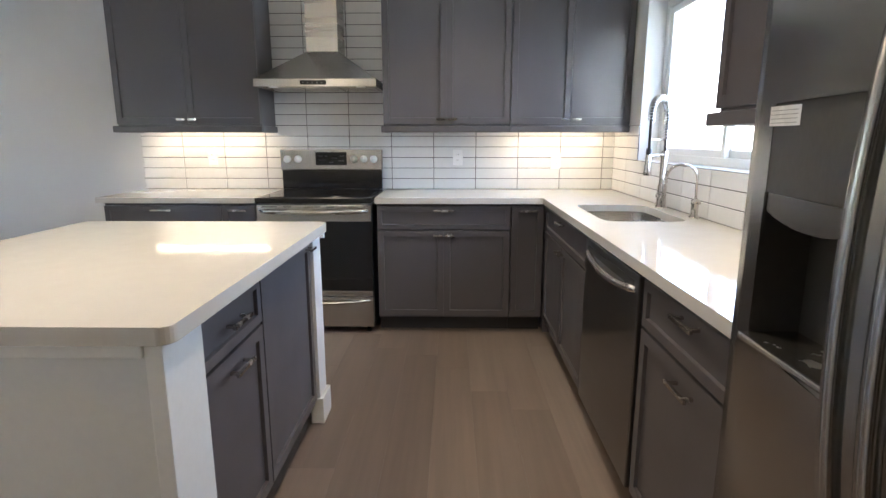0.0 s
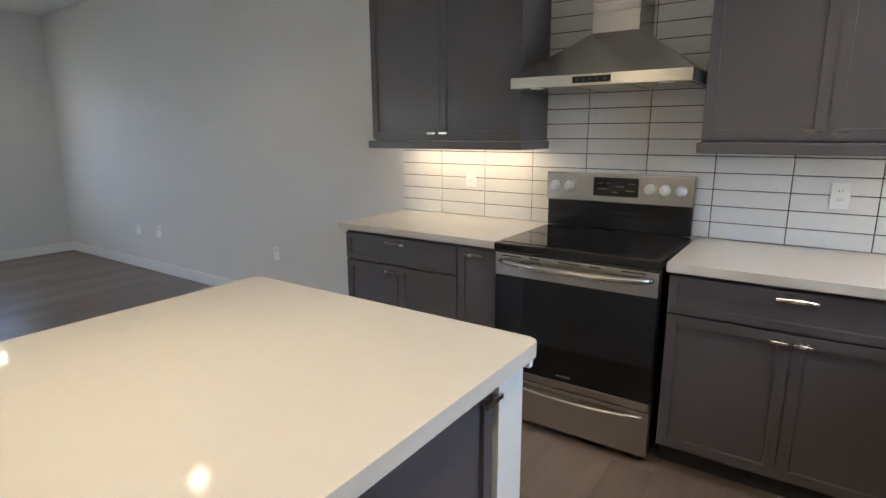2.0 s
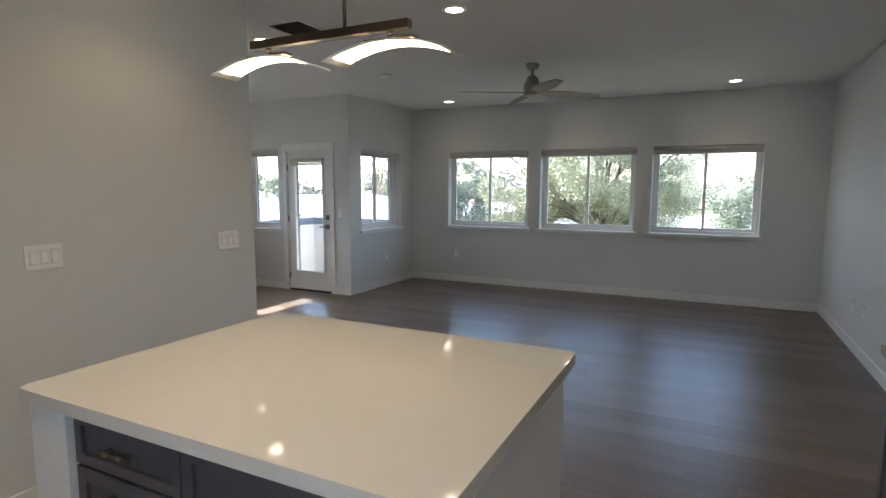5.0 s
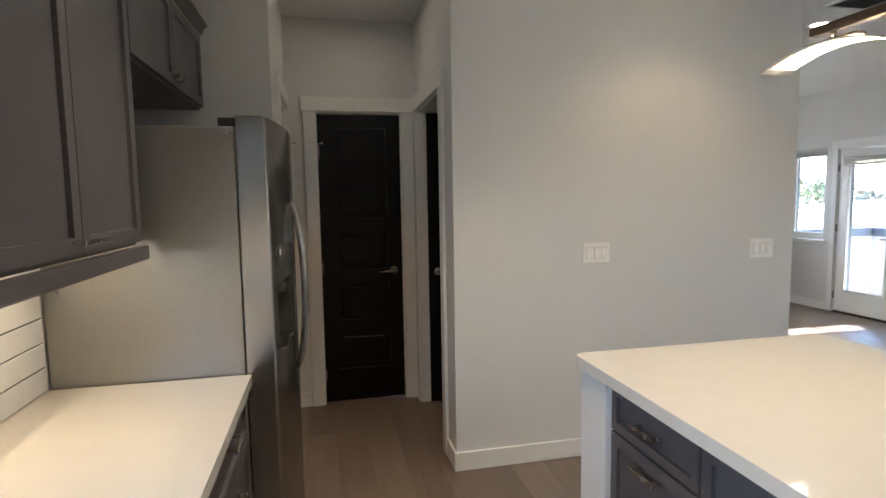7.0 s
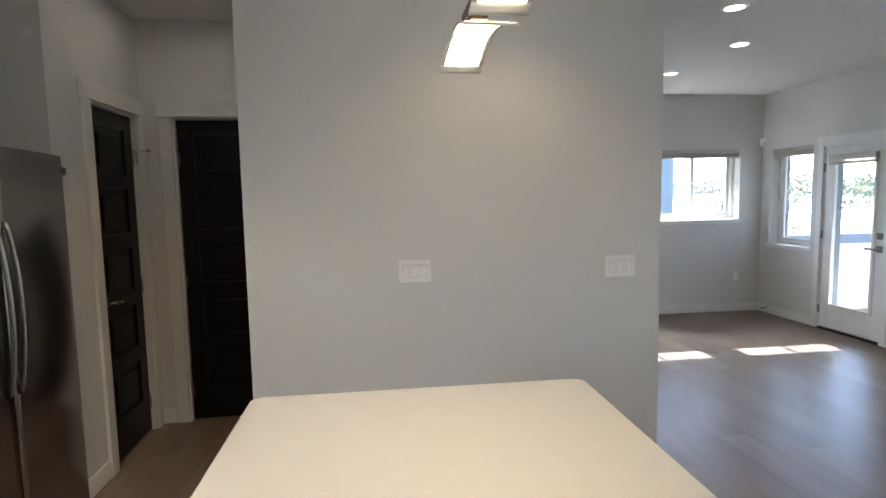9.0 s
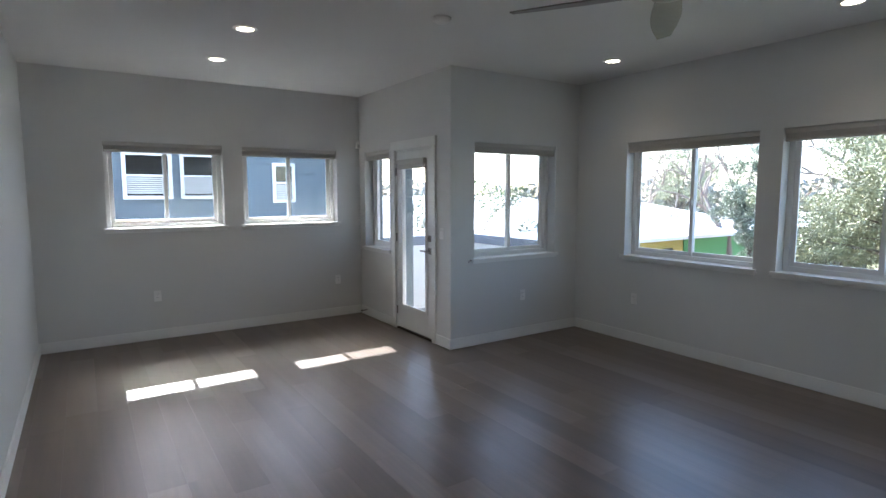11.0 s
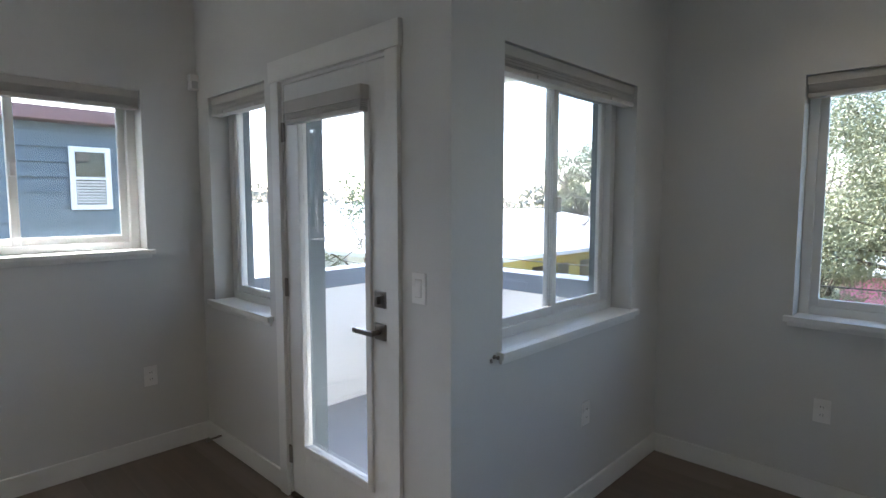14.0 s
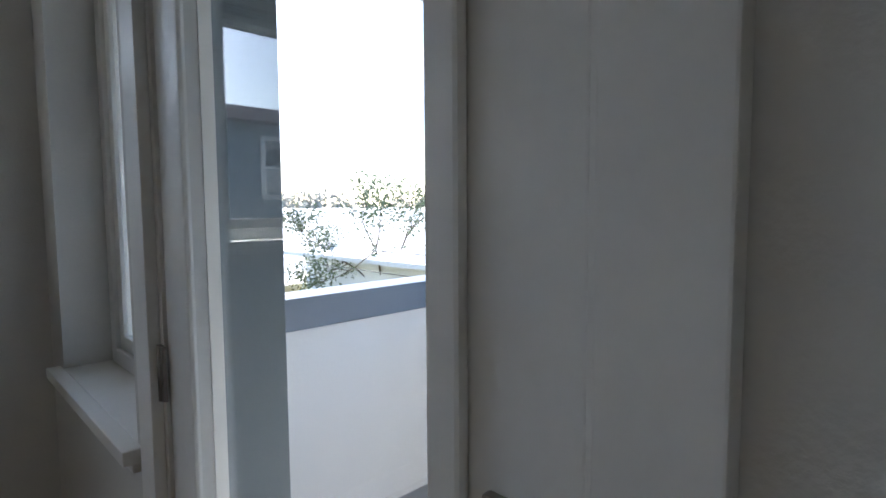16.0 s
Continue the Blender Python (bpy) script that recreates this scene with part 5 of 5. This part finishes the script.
def neighbour():
    """A house with lap siding, south of the rooms."""
    y, x0, x1, z1 = -9.2, -7.8, 4.0, 2.52
    hs = thing("neighbour_house", "blue-grey house with lap siding and white-trimmed windows", "house")
    boxes("wall", SIDING, hs, (x0, x1, y - 8, y, -3.3, z1))
    bm = bmesh.new()
    z = -1.0
    while z < z1 - 0.2:
        v = [bm.verts.new(p) for p in ((x0 - 0.02, y + 0.045, z), (x1, y + 0.045, z), (x1, y + 0.006, z + 0.2), (x0 - 0.02, y + 0.006, z + 0.2), (x0 - 0.02, y + 0.002, z), (x1, y + 0.002, z))]
        bm.faces.new((v[0], v[1], v[2], v[3]))
        bm.faces.new((v[4], v[5], v[1], v[0]))
        z += 0.2
    tagged(part("lap_siding", bm, SIDING, hs), "blue-grey lap siding boards", kind="stuff")
    for a, b, c, d in ((-4.41, -3.55, 1.45, 2.36), (-5.53, -4.55, 1.45, 2.36), (-6.86, -6.36, 1.36, 2.22), (-2.6, -1.7, 1.45, 2.36)):
        wd = boxes("window", TRIM, hs, (a, a + 0.07, y + 0.046, y + 0.075, c, d), (b - 0.07, b, y + 0.046, y + 0.075, c, d), (a + 0.07, b - 0.07, y + 0.046, y + 0.075, c, c + 0.07), (a + 0.07, b - 0.07, y + 0.046, y + 0.075, d - 0.07, d),
                   (a + 0.07, b - 0.07, y + 0.046, y + 0.070, (c + d) / 2 - 0.02, (c + d) / 2 + 0.02), bevel=0.004)
        boxes("pane", BGLASS, wd, (a + 0.07, b - 0.07, y + 0.046, y + 0.051, c + 0.07, d - 0.07), label="dark reflecting window glass")
        for k in range(8):
            zz = (c + d) / 2 - 0.05 - k * 0.04
            boxes("blind_slat", BLIND, wd, (a + 0.075, b - 0.075, y + 0.0515, y + 0.055, zz - 0.015, zz + 0.015))
    boxes("roof", mat("maroon_eave", (0.20, 0.11, 0.105), 0.6, var=0.1), hs, (x0 - 0.25, x1 + 0.25, y - 8.2, y + 0.30, z1 + 0.001, z1 + 0.18), bevel=0.02, label="dull maroon eave board")


neighbour()


def leaves(name, clumps, count, size, material, parent, seed, squash=0.8):
    """Many small leaves in ball-shaped clumps (x, y, z, r)."""
    rng = np.random.default_rng(seed)
    c = np.array(clumps)
    share = c[:, 3] ** 2
    pick = rng.choice(len(c), count, p=share / share.sum())
    d = rng.normal(size=(count, 3))
    d /= np.linalg.norm(d, axis=1)[:, None]
    rad = rng.uniform(0.45, 1.0, count) ** 0.6
    pos = c[pick, :3] + d * (c[pick, 3] * rad)[:, None] * np.array([1, 1, squash])
    u = rng.normal(size=(count, 3))
    u /= np.linalg.norm(u, axis=1)[:, None]
    v = np.cross(u, rng.normal(size=(count, 3)))
    v /= np.linalg.norm(v, axis=1)[:, None]
    s = size * rng.uniform(0.6, 1.35, count)[:, None]
    verts = np.stack([pos - u * s, pos + v * s * 0.5, pos + u * s, pos - v * s * 0.5], 1).reshape(-1, 3)
    me = bpy.data.meshes.new(name)
    me.from_pydata(verts.tolist(), [], np.arange(count * 4).reshape(-1, 4).tolist())
    me.materials.append(material)
    ob = new(name, me)
    ob.parent = parent
    return ob


def limb(bm, p, d, r, length, rng, depth, spread=0.55, shrink=0.68):
    pts, rad = [p], [r]
    for k in range(4):
        d = (d + Vector(rng.normal(size=3)) * 0.12).normalized()
        p = p + d * length / 4
        pts.append(p)
        rad.append(r * (1 - 0.12 * (k + 1)))
    tube(bm, pts, rad, 6 if r > 0.03 else 4, cap=False)
    ends = [p]
    if depth:
        for _ in range(int(rng.integers(2, 4))):
            nd = (d + Vector(rng.normal(size=3)) * spread + Vector((0, 0, 0.12))).normalized()
            ends += limb(bm, p, nd, r * 0.62, length * shrink, rng, depth - 1, spread, shrink)
    return ends


def tree(label, x, y, height, r, crown, leaf, count, size, material, seed, depth=3, bark=None, clump=0.9):
    """A tree with forked limbs; crown: how far the leaf clumps sit round the limb ends."""
    rng = np.random.default_rng(seed)
    t = thing("tree", label, "tree", "trees outside")
    bm = bmesh.new()
    base = Vector((x, y, -3.3))
    tube(bm, [base, base + Vector((0.05, 0.1, height * 0.25)), base + Vector((0.1, 0.05, height * 0.36))], [r * 1.4, r, r * 0.85], 10, cap=False)
    ends = []
    top = base + Vector((0.1, 0.05, height * 0.36))
    for k in range(4):
        a = 2 * math.pi * k / 4 + rng.uniform(-0.4, 0.4)
        ends += limb(bm, top, Vector((math.cos(a) * 0.7, math.sin(a) * 0.7, 0.8)).normalized(), r * 0.6, height * 0.26, rng, depth)
    part("trunk", bm, bark or BARK, t)
    if leaf:
        cl = [(e.x, e.y, e.z, clump * float(rng.uniform(0.6, 1.2))) for e in ends]
        leaves("crown", cl, count, size, material, t, seed)
    return t


def crown_tree(label, x, y, r, fork, centre, radii, clumps, clump, count, size, material, seed, floor_z=-9.0):
    """A broad-crowned tree: limbs fork from the trunk and reach clumps spread through an uneven dome."""
    rng = np.random.default_rng(seed)
    t = thing("tree", label, "tree", "trees outside")
    bm = bmesh.new()
    top = Vector((x + 0.1, y - 0.05, fork))
    tube(bm, [(x, y, -3.3), (x + 0.07, y + 0.06, (fork - 3.3) / 2), top], [r * 1.4, r, r * 0.8], 10, cap=False)
    spots = []
    while len(spots) < clumps:
        d = rng.normal(size=3)
        d /= np.linalg.norm(d)
        q = rng.uniform(0.25, 1.0) ** 0.45 * (0.86 + 0.22 * math.sin(5.0 * d[0] + 4.0 * d[1] + 3.0 * d[2] + seed))
        p = (centre[0] + d[0] * radii[0] * q, centre[1] + d[1] * radii[1] * q, centre[2] + d[2] * radii[2] * q)
        if p[2] > floor_z:
            spots.append((*p, clump * float(rng.uniform(0.55, 1.25))))
    for k, c in enumerate(spots[::2]):
        end = Vector(c[:3])
        bend = top.lerp(end, 0.5) + Vector(rng.normal(size=3)) * 0.16 + Vector((0, 0, 0.15))
        wide = r * (0.42 if k % 4 == 0 else 0.2)
        tube(bm, [top, top.lerp(bend, 0.6), bend, bend.lerp(end, 0.6), end], [wide, wide * 0.8, wide * 0.55, wide * 0.35, 0.008], 5, cap=False)
    part("trunk", bm, BARK, t)
    leaves("crown", spots, count, size, material, t, seed, 0.85)
    return t


crown_tree("broad evergreen oak with pale green leaves", -16.4, 0.1, 0.24, 0.2, (-16.3, 0.1, 1.75), (2.6, 3.0, 2.2), 120, 0.62, 180000, 0.025, LEAF, 3, 0.25)
crown_tree("pale green young oak beside the large oak", -15.9, -2.3, 0.10, -1.2, (-15.9, -2.3, 0.4), (1.2, 1.2, 1.9), 48, 0.5, 62000, 0.025, LEAF, 5)
crown_tree("rounded dark evergreen tree with clumped leaves", -23.5, -7.6, 0.13, -0.6, (-23.5, -7.6, 1.4), (1.2, 1.3, 2.3), 46, 0.44, 34000, 0.034, LEAF2, 17)
crown_tree("dark conical evergreen in a far yard", -22.0, 4.2, 0.14, -1.2, (-22.0, 4.2, 0.5), (1.2, 1.3, 1.8), 34, 0.45, 26000, 0.036, LEAF2, 7)
crown_tree("distant pale winter oak behind the houses", -31.0, -15.4, 0.2, 0.6, (-31.0, -15.4, 2.6), (2.0, 2.2, 2.2), 40, 0.5, 20000, 0.045, LEAF, 11)
crown_tree("low tan bush beside the green house", -19.5, -6.2, 0.03, -2.6, (-19.5, -6.2, -1.6), (0.8, 0.9, 1.0), 16, 0.35, 7000, 0.03, FARL, 37)
tree("young pine above the white roofs", -15.8, -14.7, 5.8, 0.07, 3, True, 5000, 0.06, LEAF3, 13, clump=0.45)
tree("bare leafless winter tree with grey twigs", -24.0, -3.6, 8.6, 0.2, 3, False, 0, 0.1, None, 19, depth=4, bark=TWIG)
tree("bare leafless winter tree with grey twigs", -27.0, -10.5, 8.0, 0.2, 3, False, 0, 0.1, None, 23, depth=4, bark=TWIG)
tree("bare leafless winter tree with grey twigs", -30.0, -18.0, 8.0, 0.2, 3, False, 0, 0.1, None, 29, depth=4, bark=TWIG)

rng = np.random.default_rng(41)
far = []
for k in range(150):
    a = radians(165 + 120 * k / 150)
    d = 62 + rng.uniform(-8, 14)
    far.append((d * math.cos(a) - 4, d * math.sin(a), -1.0 + rng.uniform(0, 2.6), rng.uniform(1.6, 3.2)))
tagged(leaves("far_trees", far, 30000, 0.30, FARL, None, 43), "distant line of winter trees", "trees", kind="stuff")


def bungalow(label, x0, x1, y0, y1, zw, zr, material, axis="y", overhang=0.5, posts=()):
    """A low house with a gabled roof and dark openings towards +x."""
    hs = thing("house", label, "house", "houses outside")
    boxes("wall", material, hs, (x0, x1, y0, y1, -3.3, zw))
    bm = bmesh.new()
    o = overhang
    xm, ym = (x0 + x1) / 2, (y0 + y1) / 2
    if axis == "y":
        prof = [(x0 - o, zw), (xm, zr), (x1 + o, zw), (x1 + o, zw + 0.12), (xm, zr + 0.14), (x0 - o, zw + 0.12)]
        rings = [[bm.verts.new((x, yy, z)) for x, z in prof] for yy in (y0 - o, y1 + o)]
    else:
        prof = [(y0 - o, zw), (ym, zr), (y1 + o, zw), (y1 + o, zw + 0.12), (ym, zr + 0.14), (y0 - o, zw + 0.12)]
        rings = [[bm.verts.new((xx, y, z)) for y, z in prof] for xx in (x0 - o, x1 + o)]
    for i in range(6):
        j = (i + 1) % 6
        bm.faces.new((rings[0][i], rings[0][j], rings[1][j], rings[1][i]))
    bm.faces.new(rings[0])
    bm.faces.new(rings[1][::-1])
    part("roof", bm, ROOFW, hs)
    k = y0 + 1.2
    while k < y1 - 1.5:
        wd = boxes("window", TRIM, hs, (x1 + 0.001, x1 + 0.05, k, k + 1.3, zw - 1.9, zw - 0.5), bevel=0.01)
        boxes("pane", BGLASS, wd, (x1 + 0.0505, x1 + 0.056, k + 0.1, k + 1.2, zw - 1.8, zw - 0.6))
        k += 2.6
    for py, pm in posts:
        boxes("post", pm, hs, (x1 + overhang - 0.12, x1 + overhang, py, py + 0.14, -3.3, zw - 0.001))
    return hs


bungalow("low pink house with a pale roof and coloured porch posts", -27, -21.5, -2.6, 9.0, -0.35, 0.25, PINK, posts=((1.6, REDP), (2.4, YELLOW), (-0.4, PINK), (5.2, REDP)))
def hip_house(label, x0, x1, y0, y1, zw, zr, o=0.7):
    """A low house under a hipped roof whose ridge runs along x."""
    hs = thing("house", label, "house", "houses outside")
    boxes("wall", YELLOW, hs, (x0, x1, y0, y1, -3.3, zw))
    boxes("end_wall", STUCCO, hs, (x1 + 0.001, x1 + 0.04, y0, y1, -3.3, zw), label="white painted end wall")
    boxes("side_wall", GREEN, hs, (x0, x0 + 6.5, y1 + 0.001, y1 + 0.04, -3.3, zw), label="green painted side wall")
    bm = bmesh.new()
    ym, half = (y0 + y1) / 2, (y1 - y0) / 2
    eave = [bm.verts.new((x, y, zw + 0.001)) for x, y in ((x0 - o, y0 - o), (x1 + o, y0 - o), (x1 + o, y1 + o), (x0 - o, y1 + o))]
    rim = [bm.verts.new((v.co.x, v.co.y, zw + 0.13)) for v in eave]
    ra, rb = bm.verts.new((x0 + half, ym, zr)), bm.verts.new((x1 - half, ym, zr))
    bm.faces.new(eave[::-1])
    for i in range(4):
        bm.faces.new((eave[i], eave[(i + 1) % 4], rim[(i + 1) % 4], rim[i]))
    bm.faces.new((rim[0], rim[1], rb, ra))
    bm.faces.new((rim[2], rim[3], ra, rb))
    bm.faces.new((rim[1], rim[2], rb))
    bm.faces.new((rim[3], rim[0], ra))
    part("roof", bm, ROOFW, hs)
    for k in range(5):
        a = x0 + 7.2 + k * 1.5
        boxes("window", BGLASS, hs, (a, a + 0.7, y1 + 0.001, y1 + 0.03, zw - 1.6, zw - 0.4), bevel=0.005)


hip_house("low yellow and green house under a white hipped roof", -30.0, -15.5, -18.6, -10.4, -0.25, 1.15)
bungalow("long low building with a broad white roof", -36, -10.5, -50, -19.8, -1.5, 1.2, STUCCO, axis="x")
bungalow("low blue-grey house with a flat pale roof", -40, -35, -14.2, -9.5, -0.3, 0.3, BLUEW)


def chain_fence():
    fe = thing("yard_fence", "thin grey metal yard fence", "fence")
    for k in range(14):
        bm = bmesh.new()
        tube(bm, [(-13.6, -6 + k * 1.5, -3.3), (-13.6, -6 + k * 1.5, -1.75)], 0.025, 6)
        part("post", bm, DSTEEL, fe)
    bm = bmesh.new()
    for z in (-1.78, -2.5, -3.2):
        tube(bm, [(-13.6, -6, z), (-13.6, 13.5, z)], 0.018, 6)
    part("rail", bm, DSTEEL, fe)


chain_fence()
for k, (z0, z1, x) in enumerate(((0.75, 0.55, -14.6), (0.25, 0.05, -14.2), (1.35, 1.2, -19.5))):
    bm = bmesh.new()
    tube(bm, [(x, -40 + 60 * i / 24, z0 + (z1 - z0) * i / 24 - 0.5 * math.sin(math.pi * i / 24)) for i in range(25)], 0.012, 5)
    tagged(part("overhead_cable", bm, WIRE), "thin overhead utility cable", "cable", "overhead cables")


# ---------------------------------------------------------------- pieces: tiles and planks, last
backing = boxes("tile_grout", GROUT, None, (-2.318, XE - 0.0045, YN - 0.0045, YN - 0.0005, 0.9185, 1.3795), (-1.30, -0.436, YN - 0.0045, YN - 0.0005, 1.38, H - 0.001),
                (XE - 0.0045, XE - 0.0005, 0.953, YN - 0.005, 0.9185, 1.1535), (XE - 0.0045, XE - 0.0005, 3.592, YN - 0.005, 1.154, 1.3795), (XE - 0.0045, XE - 0.0005, 0.953, 1.988, 1.154, 1.3795))
tagged(backing, "white glazed stacked tile backsplash with dark grout", "backsplash", kind="structure")
TW, TH, GAP, TT = 0.3110, 0.0744, 0.0040, 0.0042
tile_meshes = {}


def tile(w, h, m):
    key = (round(w, 4), round(h, 4))
    if key not in tile_meshes:
        bm = bmesh.new()
        b = 0.0012
        v = [[bm.verts.new((x, y, z)) for x, z in ((d, d), (w - d, d), (w - d, h - d), (d, h - d))] for y, d in ((0.0, 0.0), (-TT + b, 0.0), (-TT, b))]
        for p, q in zip(v, v[1:]):
            for i in range(4):
                bm.faces.new((p[i], p[(i + 1) % 4], q[(i + 1) % 4], q[i]))
        bm.faces.new(v[-1])
        tile_meshes[key] = mesh_of("tile", bm, TILE)
    ob = new("tile", tile_meshes[key])
    ob.parent = backing
    ob.matrix_world = m


def tile_run(deg, origin, a_list, rows, blocked):
    """Tiles on a wall: columns between the cuts a_list, rows (z0, z1)."""
    for (a, b) in zip(a_list, a_list[1:]):
        for z0, z1 in rows:
            if b - a < 0.02 or blocked((a + b) / 2, (z0 + z1) / 2):
                continue
            x, y = origin(a)
            tile(b - a - GAP, z1 - z0 - GAP, opening(deg, x, y, z0 + GAP / 2))


def rows_from(z0, z1):
    out = []
    while z0 < z1 - 0.01:
        out.append((z0, min(z0 + TH + GAP, z1)))
        z0 += TH + GAP
    return out


cols = [-2.318 + (TW + GAP) * k for k in range(12)] + [XE - 0.006]
tile_run(0, lambda a: (a + GAP / 2, YN - 0.0046), [c for c in cols if c < XE - 0.005] + [XE - 0.006], rows_from(0.919, 1.3894), lambda a, z: False)
hood_cols = [-1.30] + [c for c in cols if -1.29 < c < -0.45] + [-0.436]
tile_run(0, lambda a: (a + GAP / 2, YN - 0.0046), hood_cols, rows_from(1.3894, H - 0.002), lambda a, z: False)
east = [0.0 + (TW + GAP) * k for k in range(10)]
low = rows_from(0.919, 1.1535)
tile_run(-90, lambda a: (XE - 0.0046, YN - 0.010 - a - GAP / 2), east + [YN - 0.010 - 0.953], low, lambda a, z: False)
tile_run(-90, lambda a: (XE - 0.0046, YN - 0.010 - a - GAP / 2), [0.0, TW + GAP, YN - 0.010 - 3.592], rows_from(1.1542, 1.3795), lambda a, z: False)
e2 = [YN - 0.010 - 1.988] + [c for c in east if c > 2.16] + [YN - 0.010 - 0.953]
tile_run(-90, lambda a: (XE - 0.0046, YN - 0.010 - a - GAP / 2), e2, rows_from(1.1542, 1.3795), lambda a, z: False)


def planks():
    rng = np.random.default_rng(9)
    w, gap = 0.19, 0.0003
    x = XW - 0.002
    meshes = {}
    spans = ((XW, XD, YK, YN), (XD, XP, YS, YN), (XP, XH, YP, YN), (XH, XHE, YHE - 0.06, YN), (XHE, XE, -0.07, YN))
    while x < XE:
        xa, xb = x, min(x + w, XE)
        mid = (xa + xb) / 2
        lo, hi = next((s[2], s[3]) for s in spans if s[0] <= mid + 0.0021 and mid <= s[1] + 0.1)
        for s in spans:
            if s[0] < xb - 0.02 and s[1] > xa + 0.02:
                lo = min(lo, s[2])
        y = lo - rng.uniform(0.0, 1.2)
        while y < hi:
            ln = 1.52
            a, b = max(y, lo), min(y + ln, hi)
            if b - a > 0.03:
                key = (round(b - a, 4), round(xb - xa, 4))
                if key not in meshes:
                    bm = bmesh.new()
                    e = 0.0004
                    v = [[bm.verts.new((px, py, z)) for px, py in ((d, d), (xb - xa - gap - d, d), (xb - xa - gap - d, b - a - gap - d), (d, b - a - gap - d))] for z, d in ((-0.010, 0.0), (-e, 0.0), (0.0, e))]
                    for p, q in zip(v, v[1:]):
                        for i in range(4):
                            bm.faces.new((p[i], p[(i + 1) % 4], q[(i + 1) % 4], q[i]))
                    bm.faces.new(v[-1])
                    meshes[key] = mesh_of("plank", bm, OAK)
                ob = new("plank", meshes[key])
                ob.parent = floor
                ob.location = (xa, a, 0)
            y += ln
        x += w


planks()
